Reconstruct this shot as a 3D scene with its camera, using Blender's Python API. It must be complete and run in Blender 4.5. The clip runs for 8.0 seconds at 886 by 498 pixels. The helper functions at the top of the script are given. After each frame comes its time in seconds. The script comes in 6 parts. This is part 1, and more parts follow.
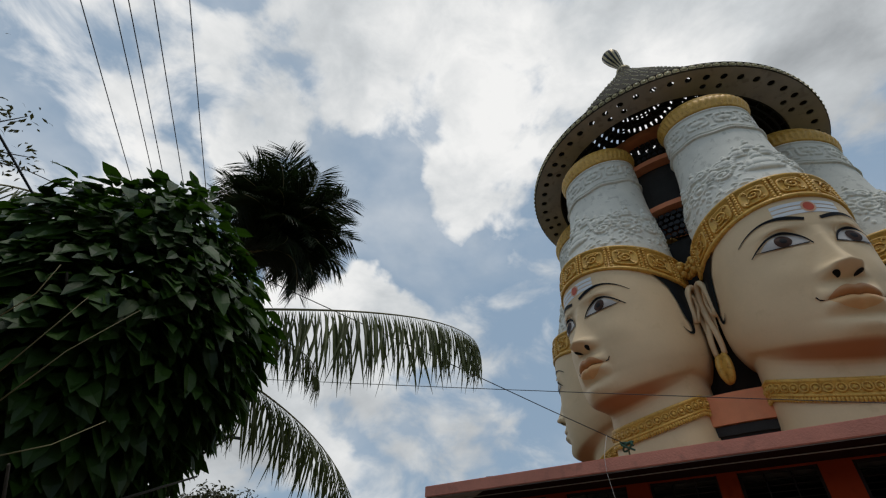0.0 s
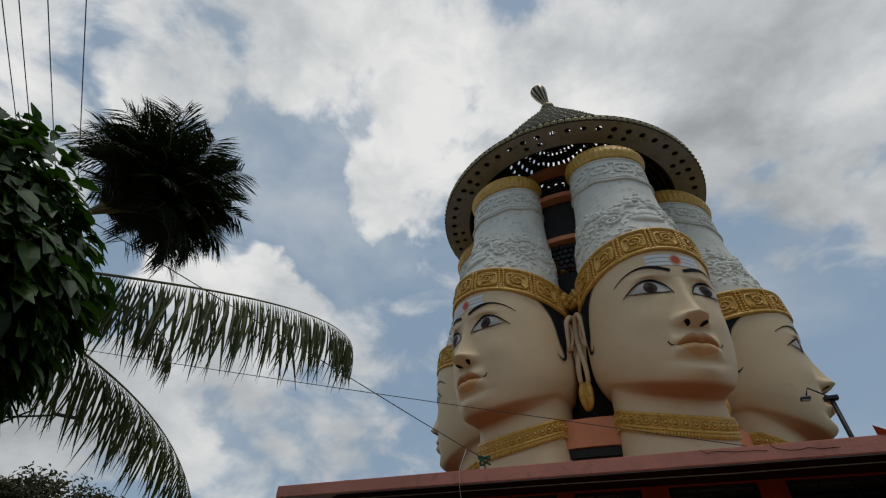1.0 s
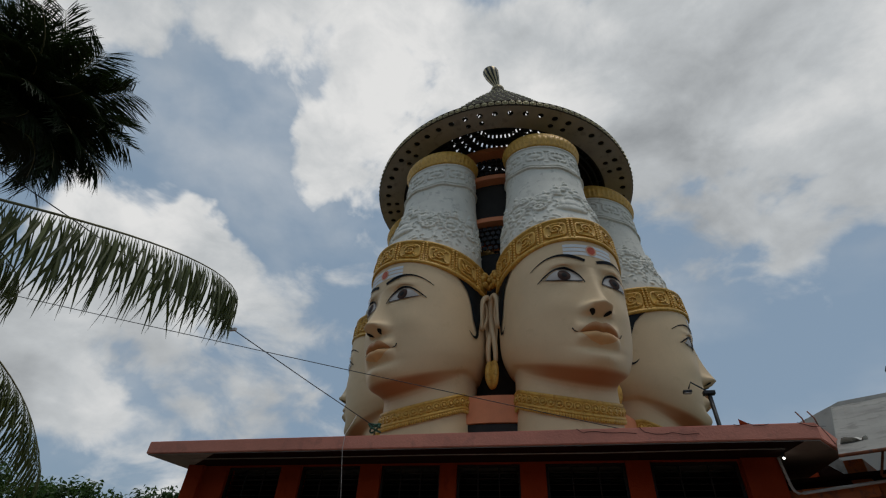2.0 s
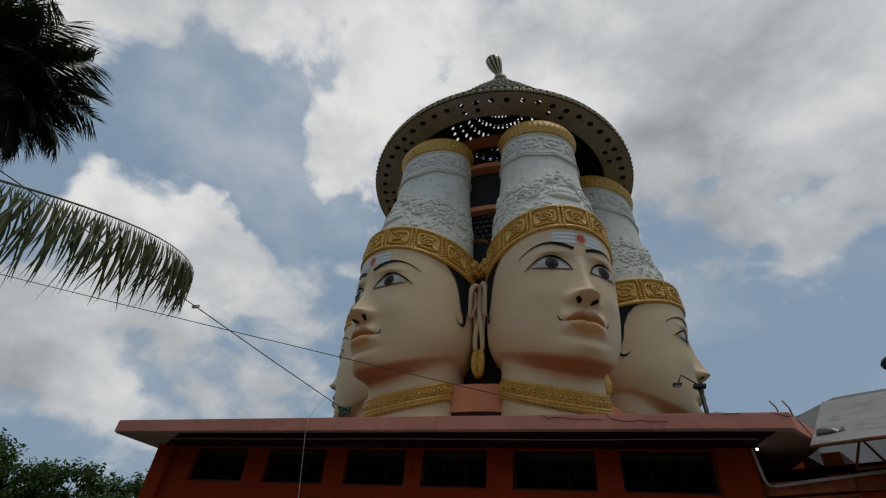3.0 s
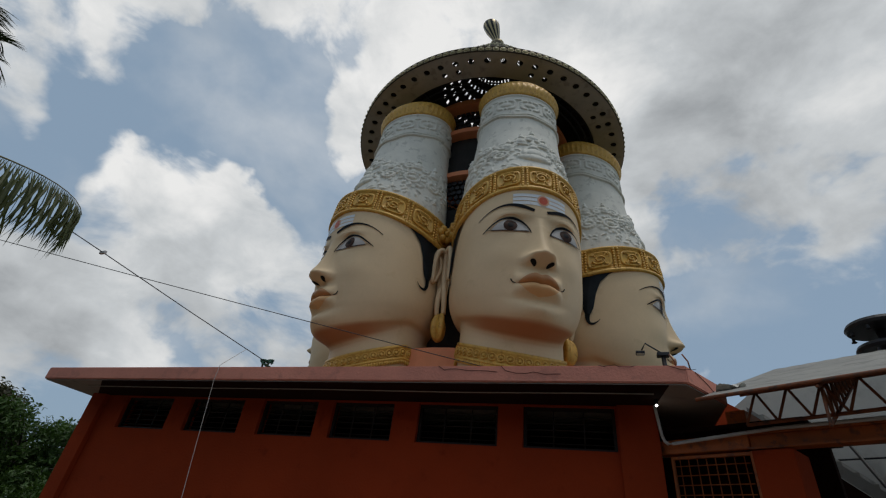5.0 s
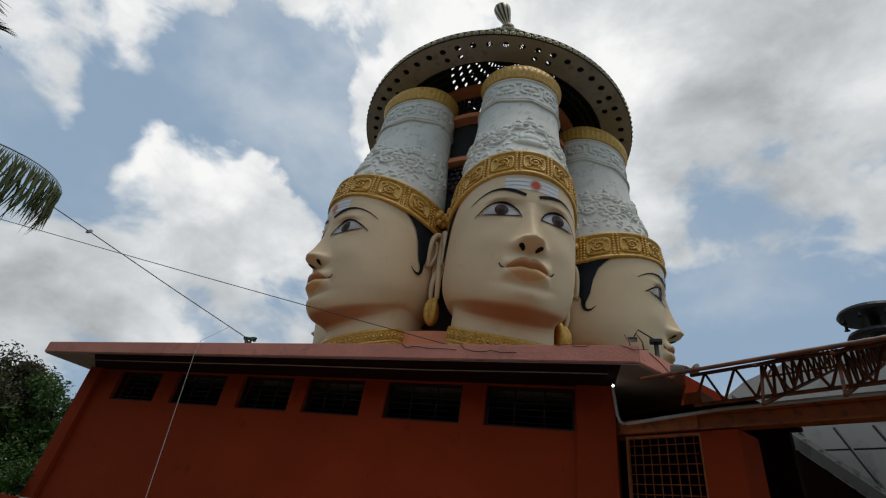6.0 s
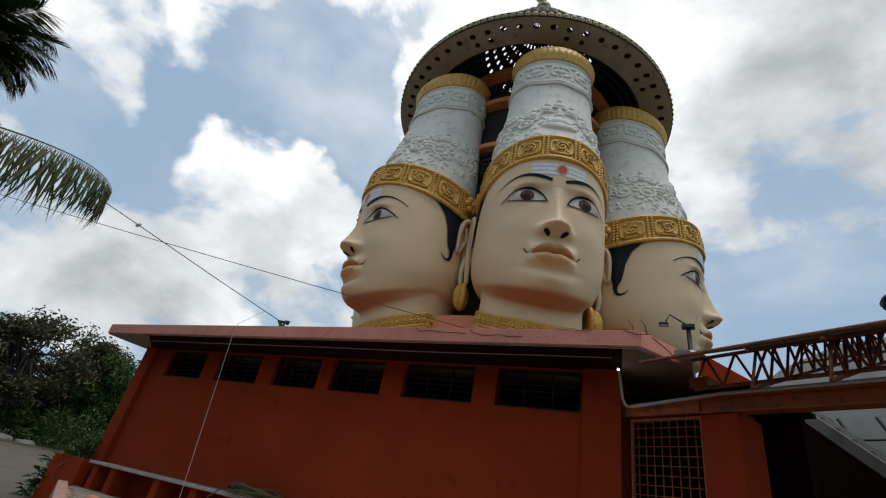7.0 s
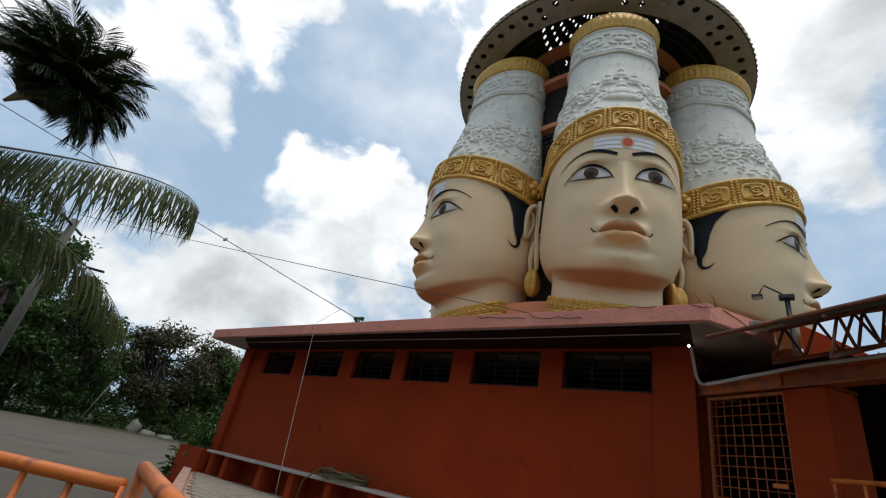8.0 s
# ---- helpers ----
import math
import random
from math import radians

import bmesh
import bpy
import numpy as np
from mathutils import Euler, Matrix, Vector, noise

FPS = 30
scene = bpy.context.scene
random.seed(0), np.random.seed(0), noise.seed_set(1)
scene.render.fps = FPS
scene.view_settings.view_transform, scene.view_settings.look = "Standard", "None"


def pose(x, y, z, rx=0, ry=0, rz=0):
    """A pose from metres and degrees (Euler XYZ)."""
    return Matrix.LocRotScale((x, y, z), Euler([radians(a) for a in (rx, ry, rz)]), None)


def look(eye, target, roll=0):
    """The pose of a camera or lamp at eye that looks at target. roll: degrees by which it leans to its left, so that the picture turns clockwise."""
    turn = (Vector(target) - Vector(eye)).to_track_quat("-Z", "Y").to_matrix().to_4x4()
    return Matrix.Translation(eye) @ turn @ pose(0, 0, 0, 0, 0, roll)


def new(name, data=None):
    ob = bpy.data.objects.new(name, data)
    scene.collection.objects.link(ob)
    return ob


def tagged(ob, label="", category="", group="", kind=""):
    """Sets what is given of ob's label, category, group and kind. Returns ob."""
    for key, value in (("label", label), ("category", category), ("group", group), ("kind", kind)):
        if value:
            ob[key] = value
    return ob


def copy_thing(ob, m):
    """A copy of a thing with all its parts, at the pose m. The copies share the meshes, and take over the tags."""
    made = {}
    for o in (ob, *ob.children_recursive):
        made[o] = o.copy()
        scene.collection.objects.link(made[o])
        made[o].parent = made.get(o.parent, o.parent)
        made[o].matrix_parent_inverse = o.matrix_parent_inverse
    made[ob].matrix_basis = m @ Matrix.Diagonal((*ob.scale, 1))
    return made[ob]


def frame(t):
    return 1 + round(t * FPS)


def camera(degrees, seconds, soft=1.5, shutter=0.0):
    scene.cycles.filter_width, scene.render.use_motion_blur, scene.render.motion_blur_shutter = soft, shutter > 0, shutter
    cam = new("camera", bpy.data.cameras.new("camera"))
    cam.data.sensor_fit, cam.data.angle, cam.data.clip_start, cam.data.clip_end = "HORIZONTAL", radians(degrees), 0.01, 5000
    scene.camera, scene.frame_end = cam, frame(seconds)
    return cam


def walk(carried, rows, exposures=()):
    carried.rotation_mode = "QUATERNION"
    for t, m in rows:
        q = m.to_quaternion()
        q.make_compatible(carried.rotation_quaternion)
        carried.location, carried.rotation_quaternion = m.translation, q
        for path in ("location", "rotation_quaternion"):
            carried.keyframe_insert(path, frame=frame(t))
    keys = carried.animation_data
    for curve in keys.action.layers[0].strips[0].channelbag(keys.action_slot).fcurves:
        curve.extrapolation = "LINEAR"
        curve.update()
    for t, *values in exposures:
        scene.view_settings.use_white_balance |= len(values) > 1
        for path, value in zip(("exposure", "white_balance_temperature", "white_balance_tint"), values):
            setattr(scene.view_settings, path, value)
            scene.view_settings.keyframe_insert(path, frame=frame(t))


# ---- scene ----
cam = camera(87.3, 8.0, soft=1.2)
PATH = [
    (0, (1.932, -0.921, 1.406), (0.917, 0.262, 2.659), 2.3),
    (0.5, (2.023, -0.834, 1.425), (1.184, 0.462, 2.697), 2.3),
    (1, (2.163, -0.714, 1.433), (1.474, 0.66, 2.714), 2.8),
    (1.5, (2.342, -0.468, 1.444), (1.79, 0.99, 2.698), 2.7),
    (1.7, (2.423, -0.372, 1.457), (1.927, 1.119, 2.695), 2.5),
    (2.8, (2.908, 0.195, 1.476), (2.431, 1.731, 2.665), 5.1),
    (3, (3.073, 0.274, 1.456), (2.561, 1.795, 2.649), 5.2),
    (3.5, (3.454, 0.545, 1.444), (2.914, 2.078, 2.609), 6.1),
    (4, (3.828, 0.764, 1.431), (3.278, 2.309, 2.576), 6.2),
    (4.5, (4.197, 1.036, 1.428), (3.619, 2.587, 2.551), 6.9),
    (6, (5.345, 1.515, 1.369), (4.645, 3.06, 2.429), 9.5),
    (6.5, (5.656, 1.604, 1.378), (4.878, 3.162, 2.361), 11.1),
    (7, (5.893, 1.483, 1.355), (5.009, 2.99, 2.328), 11.8),
    (7.5, (6.06, 1.505, 1.338), (5.069, 2.981, 2.255), 11.8),
    (8, (6.259, 1.604, 1.346), (5.08, 2.959, 2.225), 11.7),
]
EXPOSURES = [(0.0, -0.14), (1.0, -0.32), (1.5, -0.38), (3.0, -0.40), (4.5, -0.28), (6.0, -0.06), (6.5, 0.16), (7.0, 0.22), (7.5, 0.30), (8.0, 0.42)]
walk(cam, [(t, look(eye, target, roll)) for t, eye, target, roll in PATH], EXPOSURES)

# ---- light ----
SUN_DIR = Vector((0.22, -0.10, 0.97)).normalized()
sun = new("sun", bpy.data.lights.new("sun", "SUN"))
sun.data.energy, sun.data.angle, sun.data.color = 1.0, radians(18), (1.0, 0.95, 0.88)
sun.matrix_world = look(SUN_DIR * 50, (0, 0, 0))


def make_world():
    world = bpy.data.worlds.new("world")
    scene.world = world
    world.use_nodes = True
    nt = world.node_tree
    nt.nodes.clear()
    N, L = nt.nodes.new, nt.links.new

    def math_(op, a, b=0.0, clamp=False):
        n = N("ShaderNodeMath")
        n.operation, n.use_clamp = op, clamp
        for i, v in enumerate((a, b)):
            if isinstance(v, (int, float)):
                n.inputs[i].default_value = v
            else:
                L(v, n.inputs[i])
        return n.outputs[0]

    sky = N("ShaderNodeTexSky")
    sky.sky_type, sky.sun_disc = "NISHITA", False
    sky.sun_elevation = math.asin(SUN_DIR.z)
    sky.sun_rotation = math.atan2(SUN_DIR.x, SUN_DIR.y)
    sky.air_density, sky.dust_density = 1.0, 2.5
    co = N("ShaderNodeTexCoord").outputs["Generated"]

    wn = N("ShaderNodeTexNoise")
    wn.inputs["Scale"].default_value, wn.inputs["Detail"].default_value = 3.2, 5
    L(co, wn.inputs["Vector"])
    ws = N("ShaderNodeVectorMath")
    ws.operation = "SUBTRACT"
    L(wn.outputs["Color"], ws.inputs[0])
    ws.inputs[1].default_value = (0.5, 0.5, 0.5)
    wm = N("ShaderNodeVectorMath")
    wm.operation = "MULTIPLY_ADD"
    L(ws.outputs[0], wm.inputs[0])
    wm.inputs[1].default_value = (0.42, 0.42, 0.42)
    L(co, wm.inputs[2])
    wv = N("ShaderNodeVectorMath")
    wv.operation = "NORMALIZE"
    L(wm.outputs[0], wv.inputs[0])
    warped = wv.outputs[0]

    def fbm(scale, detail, rough, offset, distortion=0.0):
        m = N("ShaderNodeMapping")
        m.inputs["Location"].default_value = offset
        m.inputs["Scale"].default_value = (1, 1, 1.5)
        L(co, m.inputs["Vector"])
        n = N("ShaderNodeTexNoise")
        n.inputs["Scale"].default_value = scale
        n.inputs["Detail"].default_value = detail
        n.inputs["Roughness"].default_value = rough
        n.inputs["Distortion"].default_value = distortion
        L(m.outputs[0], n.inputs["Vector"])
        return n.outputs[0]

    def bank(direction, inner, outer):
        """1 near a direction of the sky, falling to 0 away from it."""
        d = N("ShaderNodeVectorMath")
        d.operation = "DOT_PRODUCT"
        L(warped, d.inputs[0])
        d.inputs[1].default_value = Vector(direction).normalized()
        r = N("ShaderNodeMapRange")
        r.interpolation_type = "SMOOTHSTEP"
        r.inputs["From Min"].default_value = math.cos(radians(outer))
        r.inputs["From Max"].default_value = math.cos(radians(inner))
        L(d.outputs["Value"], r.inputs["Value"])
        return r.outputs["Result"]

    edges = fbm(6.5, 10, 0.55, (3.1, 1.7, 0.4), 0.3)
    broad = fbm(1.7, 4, 0.5, (0.6, 4.2, 2.3))
    cover = math_("ADD", math_("MULTIPLY", edges, 1.05), math_("MULTIPLY", broad, 0.24))
    for direction, inner, outer, amount in CLOUD_BANKS:
        cover = math_("ADD", cover, math_("MULTIPLY", bank(direction, inner, outer), amount * 0.62))
    mask = N("ShaderNodeMapRange")
    mask.interpolation_type = "SMOOTHSTEP"
    mask.inputs["From Min"].default_value, mask.inputs["From Max"].default_value = 0.70, 0.95
    L(cover, mask.inputs["Value"])
    # thick parts of the clouds are grey below, thin rims are bright
    wisps = N("ShaderNodeMapRange")
    wisps.interpolation_type = "SMOOTHSTEP"
    wisps.inputs["From Min"].default_value, wisps.inputs["From Max"].default_value = 0.42, 0.74
    wisps.inputs["To Max"].default_value = 0.5
    L(fbm(2.6, 6, 0.52, (2.2, 8.1, 1.4), 0.15), wisps.inputs["Value"])
    haze = math_("MAXIMUM", mask.outputs["Result"], wisps.outputs["Result"])
    thick = math_("ADD", math_("MULTIPLY", fbm(2.6, 6, 0.55, (7.3, 2.2, 5.1), 0.2), 0.6), math_("MULTIPLY", fbm(7.5, 9, 0.6, (1.3, 5.2, 3.1), 0.3), 0.45))
    for direction, inner, outer, amount in DARK_BANKS:
        thick = math_("ADD", thick, math_("MULTIPLY", bank(direction, inner, outer), amount * 0.6))
    ramp = N("ShaderNodeValToRGB")
    el = ramp.color_ramp.elements
    el[0].position, el[0].color = 0.36, (0.98, 0.98, 0.97, 1)
    el[1].position, el[1].color = 0.92, (0.25, 0.27, 0.29, 1)
    mid = el.new(0.56)
    mid.color = (0.66, 0.69, 0.71, 1)
    L(thick, ramp.inputs["Fac"])
    blue = N("ShaderNodeMix")
    blue.data_type = "RGBA"
    blue.inputs["Factor"].default_value = 0.75
    scaled = N("ShaderNodeMix")
    scaled.data_type, scaled.blend_type = "RGBA", "MULTIPLY"
    scaled.inputs["Factor"].default_value = 1.0
    L(sky.outputs["Color"], scaled.inputs["A"])
    scaled.inputs["B"].default_value = (0.09, 0.09, 0.09, 1)
    L(scaled.outputs["Result"], blue.inputs["A"])
    blue.inputs["B"].default_value = (0.33, 0.455, 0.595, 1)
    mix = N("ShaderNodeMix")
    mix.data_type = "RGBA"
    L(haze, mix.inputs["Factor"])
    L(blue.outputs["Result"], mix.inputs["A"])
    L(ramp.outputs["Color"], mix.inputs["B"])
    bg = N("ShaderNodeBackground")
    bg.inputs["Strength"].default_value = 1.0
    L(mix.outputs["Result"], bg.inputs["Color"])
    out = N("ShaderNodeOutputWorld")
    L(bg.outputs[0], out.inputs["Surface"])


# direction, inner and outer spread in degrees, how much cloud
CLOUD_BANKS = [
    ((-0.28, 0.44, 0.85), 10, 22, 0.42),
    ((-0.37, 0.27, 0.89), 8, 20, 0.30),
    ((-0.37, 0.57, 0.73), 2, 7, 0.26),
    ((-0.55, 0.16, 0.82), 4, 10, 0.26),
    ((-0.73, -0.10, 0.68), 9, 20, 0.32),
    ((0.25, 0.62, 0.75), 14, 25, 0.50),
    ((0.43, 0.57, 0.70), 8, 18, 0.35),
    ((0.36, 0.78, 0.52), 2, 7, 0.22),
    ((0.10, 0.71, 0.70), 6, 14, 0.25),
    ((-0.56, 0.42, 0.72), 7, 15, -0.36),
    ((-0.80, 0.285, 0.53), 3, 7, -0.32),
    ((-0.69, 0.31, 0.66), 3, 7, -0.32),
    ((-0.73, 0.46, 0.50), 5, 10, 0.46),
    ((-0.66, 0.55, 0.51), 2, 6, 0.30),
    ((-0.67, 0.22, 0.71), 3, 8, 0.42),
    ((-0.85, 0.14, 0.51), 3, 8, 0.34),
    ((-0.91, 0.33, 0.26), 5, 11, 0.42),
    ((-0.86, 0.45, 0.24), 5, 11, 0.42),
    ((-0.64, 0.67, 0.38), 8, 19, 0.32),
    ((0.30, 0.84, 0.45), 7, 17, -0.50),
    ((0.22, 0.92, 0.32), 4, 9, 0.25),
]
DARK_BANKS = [
    ((0.25, 0.56, 0.79), 4, 14, 0.18),
    ((0.20, 0.74, 0.64), 3, 10, 0.20),
    ((0.29, 0.67, 0.68), 6, 16, 0.10),
    ((0.43, 0.57, 0.70), 3, 10, -0.12),
    ((-0.28, 0.44, 0.85), 8, 20, -0.22),
    ((-0.75, 0.53, 0.40), 2, 6, 0.14),
    ((-0.87, 0.44, 0.22), 2, 7, 0.26),
    ((-0.72, 0.45, 0.53), 2, 8, -0.20),
    ((0.09, 0.58, 0.81), 3, 8, -0.12),
    ((-0.60, 0.75, 0.26), 6, 14, 0.12),
    ((-0.72, -0.11, 0.69), 8, 20, -0.14),
    ((-0.70, 0.20, 0.68), 4, 10, -0.14),
]
make_world()


# ---- materials ----
def material(name, color, rough=0.7, metal=0.0, var=0.15, scale=3.0, grain=60.0, bump=0.15, second=None, patch=0.0, spec=0.4, island=0.0, coat=0.0):
    """A surface with broad stains, fine grain and small relief. second: the colour of worn or dirty patches, in an amount of patch."""
    m = bpy.data.materials.new(name)
    m.use_nodes = True
    nt = m.node_tree
    N, L = nt.nodes.new, nt.links.new
    b = nt.nodes["Principled BSDF"]
    b.inputs["Roughness"].default_value, b.inputs["Metallic"].default_value = rough, metal
    b.inputs["Specular IOR Level"].default_value = spec
    b.inputs["Coat Weight"].default_value = coat
    co = N("ShaderNodeTexCoord").outputs["Object"]

    def noise_(s, d):
        n = N("ShaderNodeTexNoise")
        n.inputs["Scale"].default_value, n.inputs["Detail"].default_value = s, d
        n.inputs["Roughness"].default_value = 0.6
        L(co, n.inputs["Vector"])
        return n.outputs[0]

    big, fine = noise_(scale, 6), noise_(grain, 3)
    lo = [c * (1 - var) for c in color] + [1]
    hi = [min(1, c * (1 + var)) for c in color] + [1]
    r = N("ShaderNodeValToRGB")
    r.color_ramp.elements[0].position, r.color_ramp.elements[0].color = 0.32, lo
    r.color_ramp.elements[1].position, r.color_ramp.elements[1].color = 0.68, hi
    L(big, r.inputs["Fac"])
    col = r.outputs["Color"]
    if second:
        pr = N("ShaderNodeMapRange")
        pr.interpolation_type = "SMOOTHSTEP"
        pr.inputs["From Min"].default_value, pr.inputs["From Max"].default_value = 0.64 - 0.25 * patch, 0.74 - 0.2 * patch
        L(noise_(scale * 2.7, 8), pr.inputs["Value"])
        mx = N("ShaderNodeMix")
        mx.data_type = "RGBA"
        L(pr.outputs["Result"], mx.inputs["Factor"])
        L(col, mx.inputs["A"])
        mx.inputs["B"].default_value = (*second, 1)
        col = mx.outputs["Result"]
    g = N("ShaderNodeMapRange")
    g.inputs["To Min"].default_value, g.inputs["To Max"].default_value = 1 - var * 0.7, 1 + var * 0.7
    L(fine, g.inputs["Value"])
    mul = N("ShaderNodeMix")
    mul.data_type, mul.blend_type = "RGBA", "MULTIPLY"
    mul.inputs["Factor"].default_value = 1.0
    L(col, mul.inputs["A"])
    L(g.outputs["Result"], mul.inputs["B"])
    col = mul.outputs["Result"]
    if island:
        geo = N("ShaderNodeNewGeometry")
        info = N("ShaderNodeObjectInfo")
        ad = N("ShaderNodeMath")
        ad.operation = "ADD"
        L(geo.outputs["Random Per Island"], ad.inputs[0])
        L(info.outputs["Random"], ad.inputs[1])
        ir = N("ShaderNodeMapRange")
        ir.inputs["From Max"].default_value = 2.0
        ir.inputs["To Min"].default_value, ir.inputs["To Max"].default_value = 1 - island, 1 + island
        L(ad.outputs[0], ir.inputs["Value"])
        m2 = N("ShaderNodeMix")
        m2.data_type, m2.blend_type = "RGBA", "MULTIPLY"
        m2.inputs["Factor"].default_value = 1.0
        L(col, m2.inputs["A"])
        L(ir.outputs["Result"], m2.inputs["B"])
        col = m2.outputs["Result"]
    L(col, b.inputs["Base Color"])
    rr = N("ShaderNodeMapRange")
    rr.inputs["To Min"].default_value, rr.inputs["To Max"].default_value = max(0.05, rough - 0.12), min(1, rough + 0.12)
    L(big, rr.inputs["Value"])
    L(rr.outputs["Result"], b.inputs["Roughness"])
    if bump:
        bp = N("ShaderNodeBump")
        bp.inputs["Strength"].default_value, bp.inputs["Distance"].default_value = bump, 0.02
        L(fine, bp.inputs["Height"])
        L(bp.outputs["Normal"], b.inputs["Normal"])
    return m


def leaf_material(name, color, island=0.5, glow=0.35):
    m = material(name, color, 0.5, var=0.2, scale=2, grain=25, bump=0.1, island=island, spec=0.3)
    nt = m.node_tree
    b = nt.nodes["Principled BSDF"]
    t = nt.nodes.new("ShaderNodeBsdfTranslucent")
    t.inputs["Color"].default_value = (color[0] * 1.5, color[1] * 1.7, color[2] * 0.8, 1)
    mx = nt.nodes.new("ShaderNodeMixShader")
    mx.inputs[0].default_value = glow
    nt.links.new(b.outputs[0], mx.inputs[1])
    nt.links.new(t.outputs[0], mx.inputs[2])
    nt.links.new(mx.outputs[0], nt.nodes["Material Output"].inputs["Surface"])
    return m


M = {}
M["skin"] = material("cream_paint", (0.76, 0.55, 0.32), 0.6, var=0.05, scale=0.8, grain=18, bump=0.06, second=(0.71, 0.505, 0.285), patch=0.25)
# terracotta under the jaws: sprayed paint, with bounced warmth mixed into the same colour
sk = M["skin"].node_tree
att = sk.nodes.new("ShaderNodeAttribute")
att.attribute_name = "terracotta_tint"
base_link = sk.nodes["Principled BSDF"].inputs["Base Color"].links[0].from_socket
jaw_tint = sk.nodes.new("ShaderNodeMix")
jaw_tint.data_type = "RGBA"
sk.links.new(att.outputs["Fac"], jaw_tint.inputs["Factor"])
sk.links.new(base_link, jaw_tint.inputs["A"])
jaw_tint.inputs["B"].default_value = (0.47, 0.165, 0.06, 1)
sk.links.new(jaw_tint.outputs["Result"], sk.nodes["Principled BSDF"].inputs["Base Color"])
M["lip"] = material("orange_lip_paint", (0.74, 0.41, 0.17), 0.5, var=0.08, scale=2, bump=0.03)
M["liptop"] = material("brown_orange_paint", (0.55, 0.255, 0.10), 0.5, var=0.08, scale=2, bump=0.03)
M["black"] = material("black_paint", (0.010, 0.010, 0.011), 0.6, var=0.2, bump=0.05, spec=0.12)
M["hair"] = material("black_hair_paint", (0.009, 0.012, 0.014), 0.55, var=0.3, scale=4, bump=0.1, spec=0.15)
M["eyewhite"] = material("white_eye_paint", (0.54, 0.49, 0.44), 0.5, var=0.03, bump=0.02)
M["iris"] = material("dark_brown_iris_paint", (0.06, 0.03, 0.02), 0.5, var=0.3, scale=6, bump=0.02, spec=0.1)
M["ash"] = material("white_stripe_paint", (0.78, 0.78, 0.78), 0.55, var=0.04, bump=0.04)
M["red"] = material("red_dot_paint", (0.55, 0.07, 0.02), 0.45, var=0.1, bump=0.03)
M["peach"] = material("peach_ring_paint", (0.75, 0.42, 0.25), 0.5, var=0.08, bump=0.03)
M["gold"] = material("gold_paint", (0.70, 0.40, 0.08), 0.45, 0.1, var=0.14, scale=4, grain=30, bump=0.2, second=(0.54, 0.28, 0.05), patch=0.5)
M["crown"] = material("white_washed_plaster", (0.77, 0.73, 0.63), 0.8, var=0.08, scale=1.5, grain=25, bump=0.12, second=(0.61, 0.575, 0.49), patch=0.45)
M["pink"] = material("weathered_pink_paint", (0.68, 0.265, 0.185), 0.8, var=0.12, scale=1.2, grain=30, bump=0.3, second=(0.57, 0.225, 0.16), patch=0.4)
M["coral"] = material("coral_paint", (0.76, 0.27, 0.125), 0.7, var=0.1, scale=1.5, bump=0.15)
M["wall"] = material("brick_red_wall_paint", (0.34, 0.047, 0.013), 0.85, var=0.10, scale=0.9, grain=35, bump=0.25, second=(0.25, 0.034, 0.010), patch=0.2, spec=0.08)
M["soffit"] = material("grey_cream_soffit", (0.34, 0.30, 0.26), 0.85, var=0.12, scale=1.5, bump=0.2, second=(0.28, 0.25, 0.22), patch=0.5)
M["deck"] = material("bounce_plate_concrete", (0.27, 0.175, 0.13), 0.9, var=0.2, scale=0.8, bump=0.3, second=(0.19, 0.13, 0.10), patch=0.5)
# near black for cracks and for the gloom painted behind the windows
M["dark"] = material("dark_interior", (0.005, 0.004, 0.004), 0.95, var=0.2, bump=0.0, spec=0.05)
M["core"] = material("gap_dark_core", (0.032, 0.03, 0.028), 0.9, var=0.2, bump=0.3)
M["dome"] = material("brown_grey_sheet", (0.42, 0.38, 0.345), 0.75, var=0.12, scale=1.0, bump=0.1, second=(0.32, 0.285, 0.255), patch=0.4)
M["stud"] = material("pale_crystal", (0.42, 0.37, 0.20), 0.4, 0.0, var=0.15, scale=5, bump=0.02, spec=0.35, island=0.5)
M["studbase"] = material("dark_bronze_net", (0.045, 0.036, 0.022), 0.85, var=0.2, bump=0.1, spec=0.1)
M["finial"] = material("brass_finial", (0.45, 0.36, 0.20), 0.35, 0.5, var=0.2, bump=0.05)
M["orange"] = material("orange_enamel", (0.66, 0.17, 0.03), 0.45, var=0.14, scale=3, bump=0.12, second=(0.34, 0.09, 0.03), patch=0.45)
M["orange_dull"] = material("faded_orange_steel_paint", (0.40, 0.105, 0.022), 0.55, var=0.2, scale=3, bump=0.15, second=(0.2, 0.07, 0.03), patch=0.5)
M["truss"] = material("rusty_brown_steel_paint", (0.24, 0.078, 0.03), 0.6, var=0.25, scale=4, bump=0.2, second=(0.12, 0.06, 0.04), patch=0.6)
M["sheet"] = material("grey_roof_sheet", (0.28, 0.27, 0.24), 0.75, var=0.15, scale=1.2, bump=0.1, second=(0.20, 0.19, 0.17), patch=0.5, spec=0.2)
M["screen"] = material("pale_cream_sheet", (0.60, 0.57, 0.50), 0.7, var=0.08, scale=0.8, bump=0.1, second=(0.5, 0.47, 0.41), patch=0.4)
M["pipe"] = material("grey_white_conduit", (0.55, 0.53, 0.50), 0.5, var=0.08, bump=0.05)
M["wire"] = material("black_cable", (0.02, 0.02, 0.022), 0.6, var=0.2, bump=0.0)
M["cord"] = material("pale_cord", (0.45, 0.42, 0.38), 0.8, var=0.1, bump=0.1)
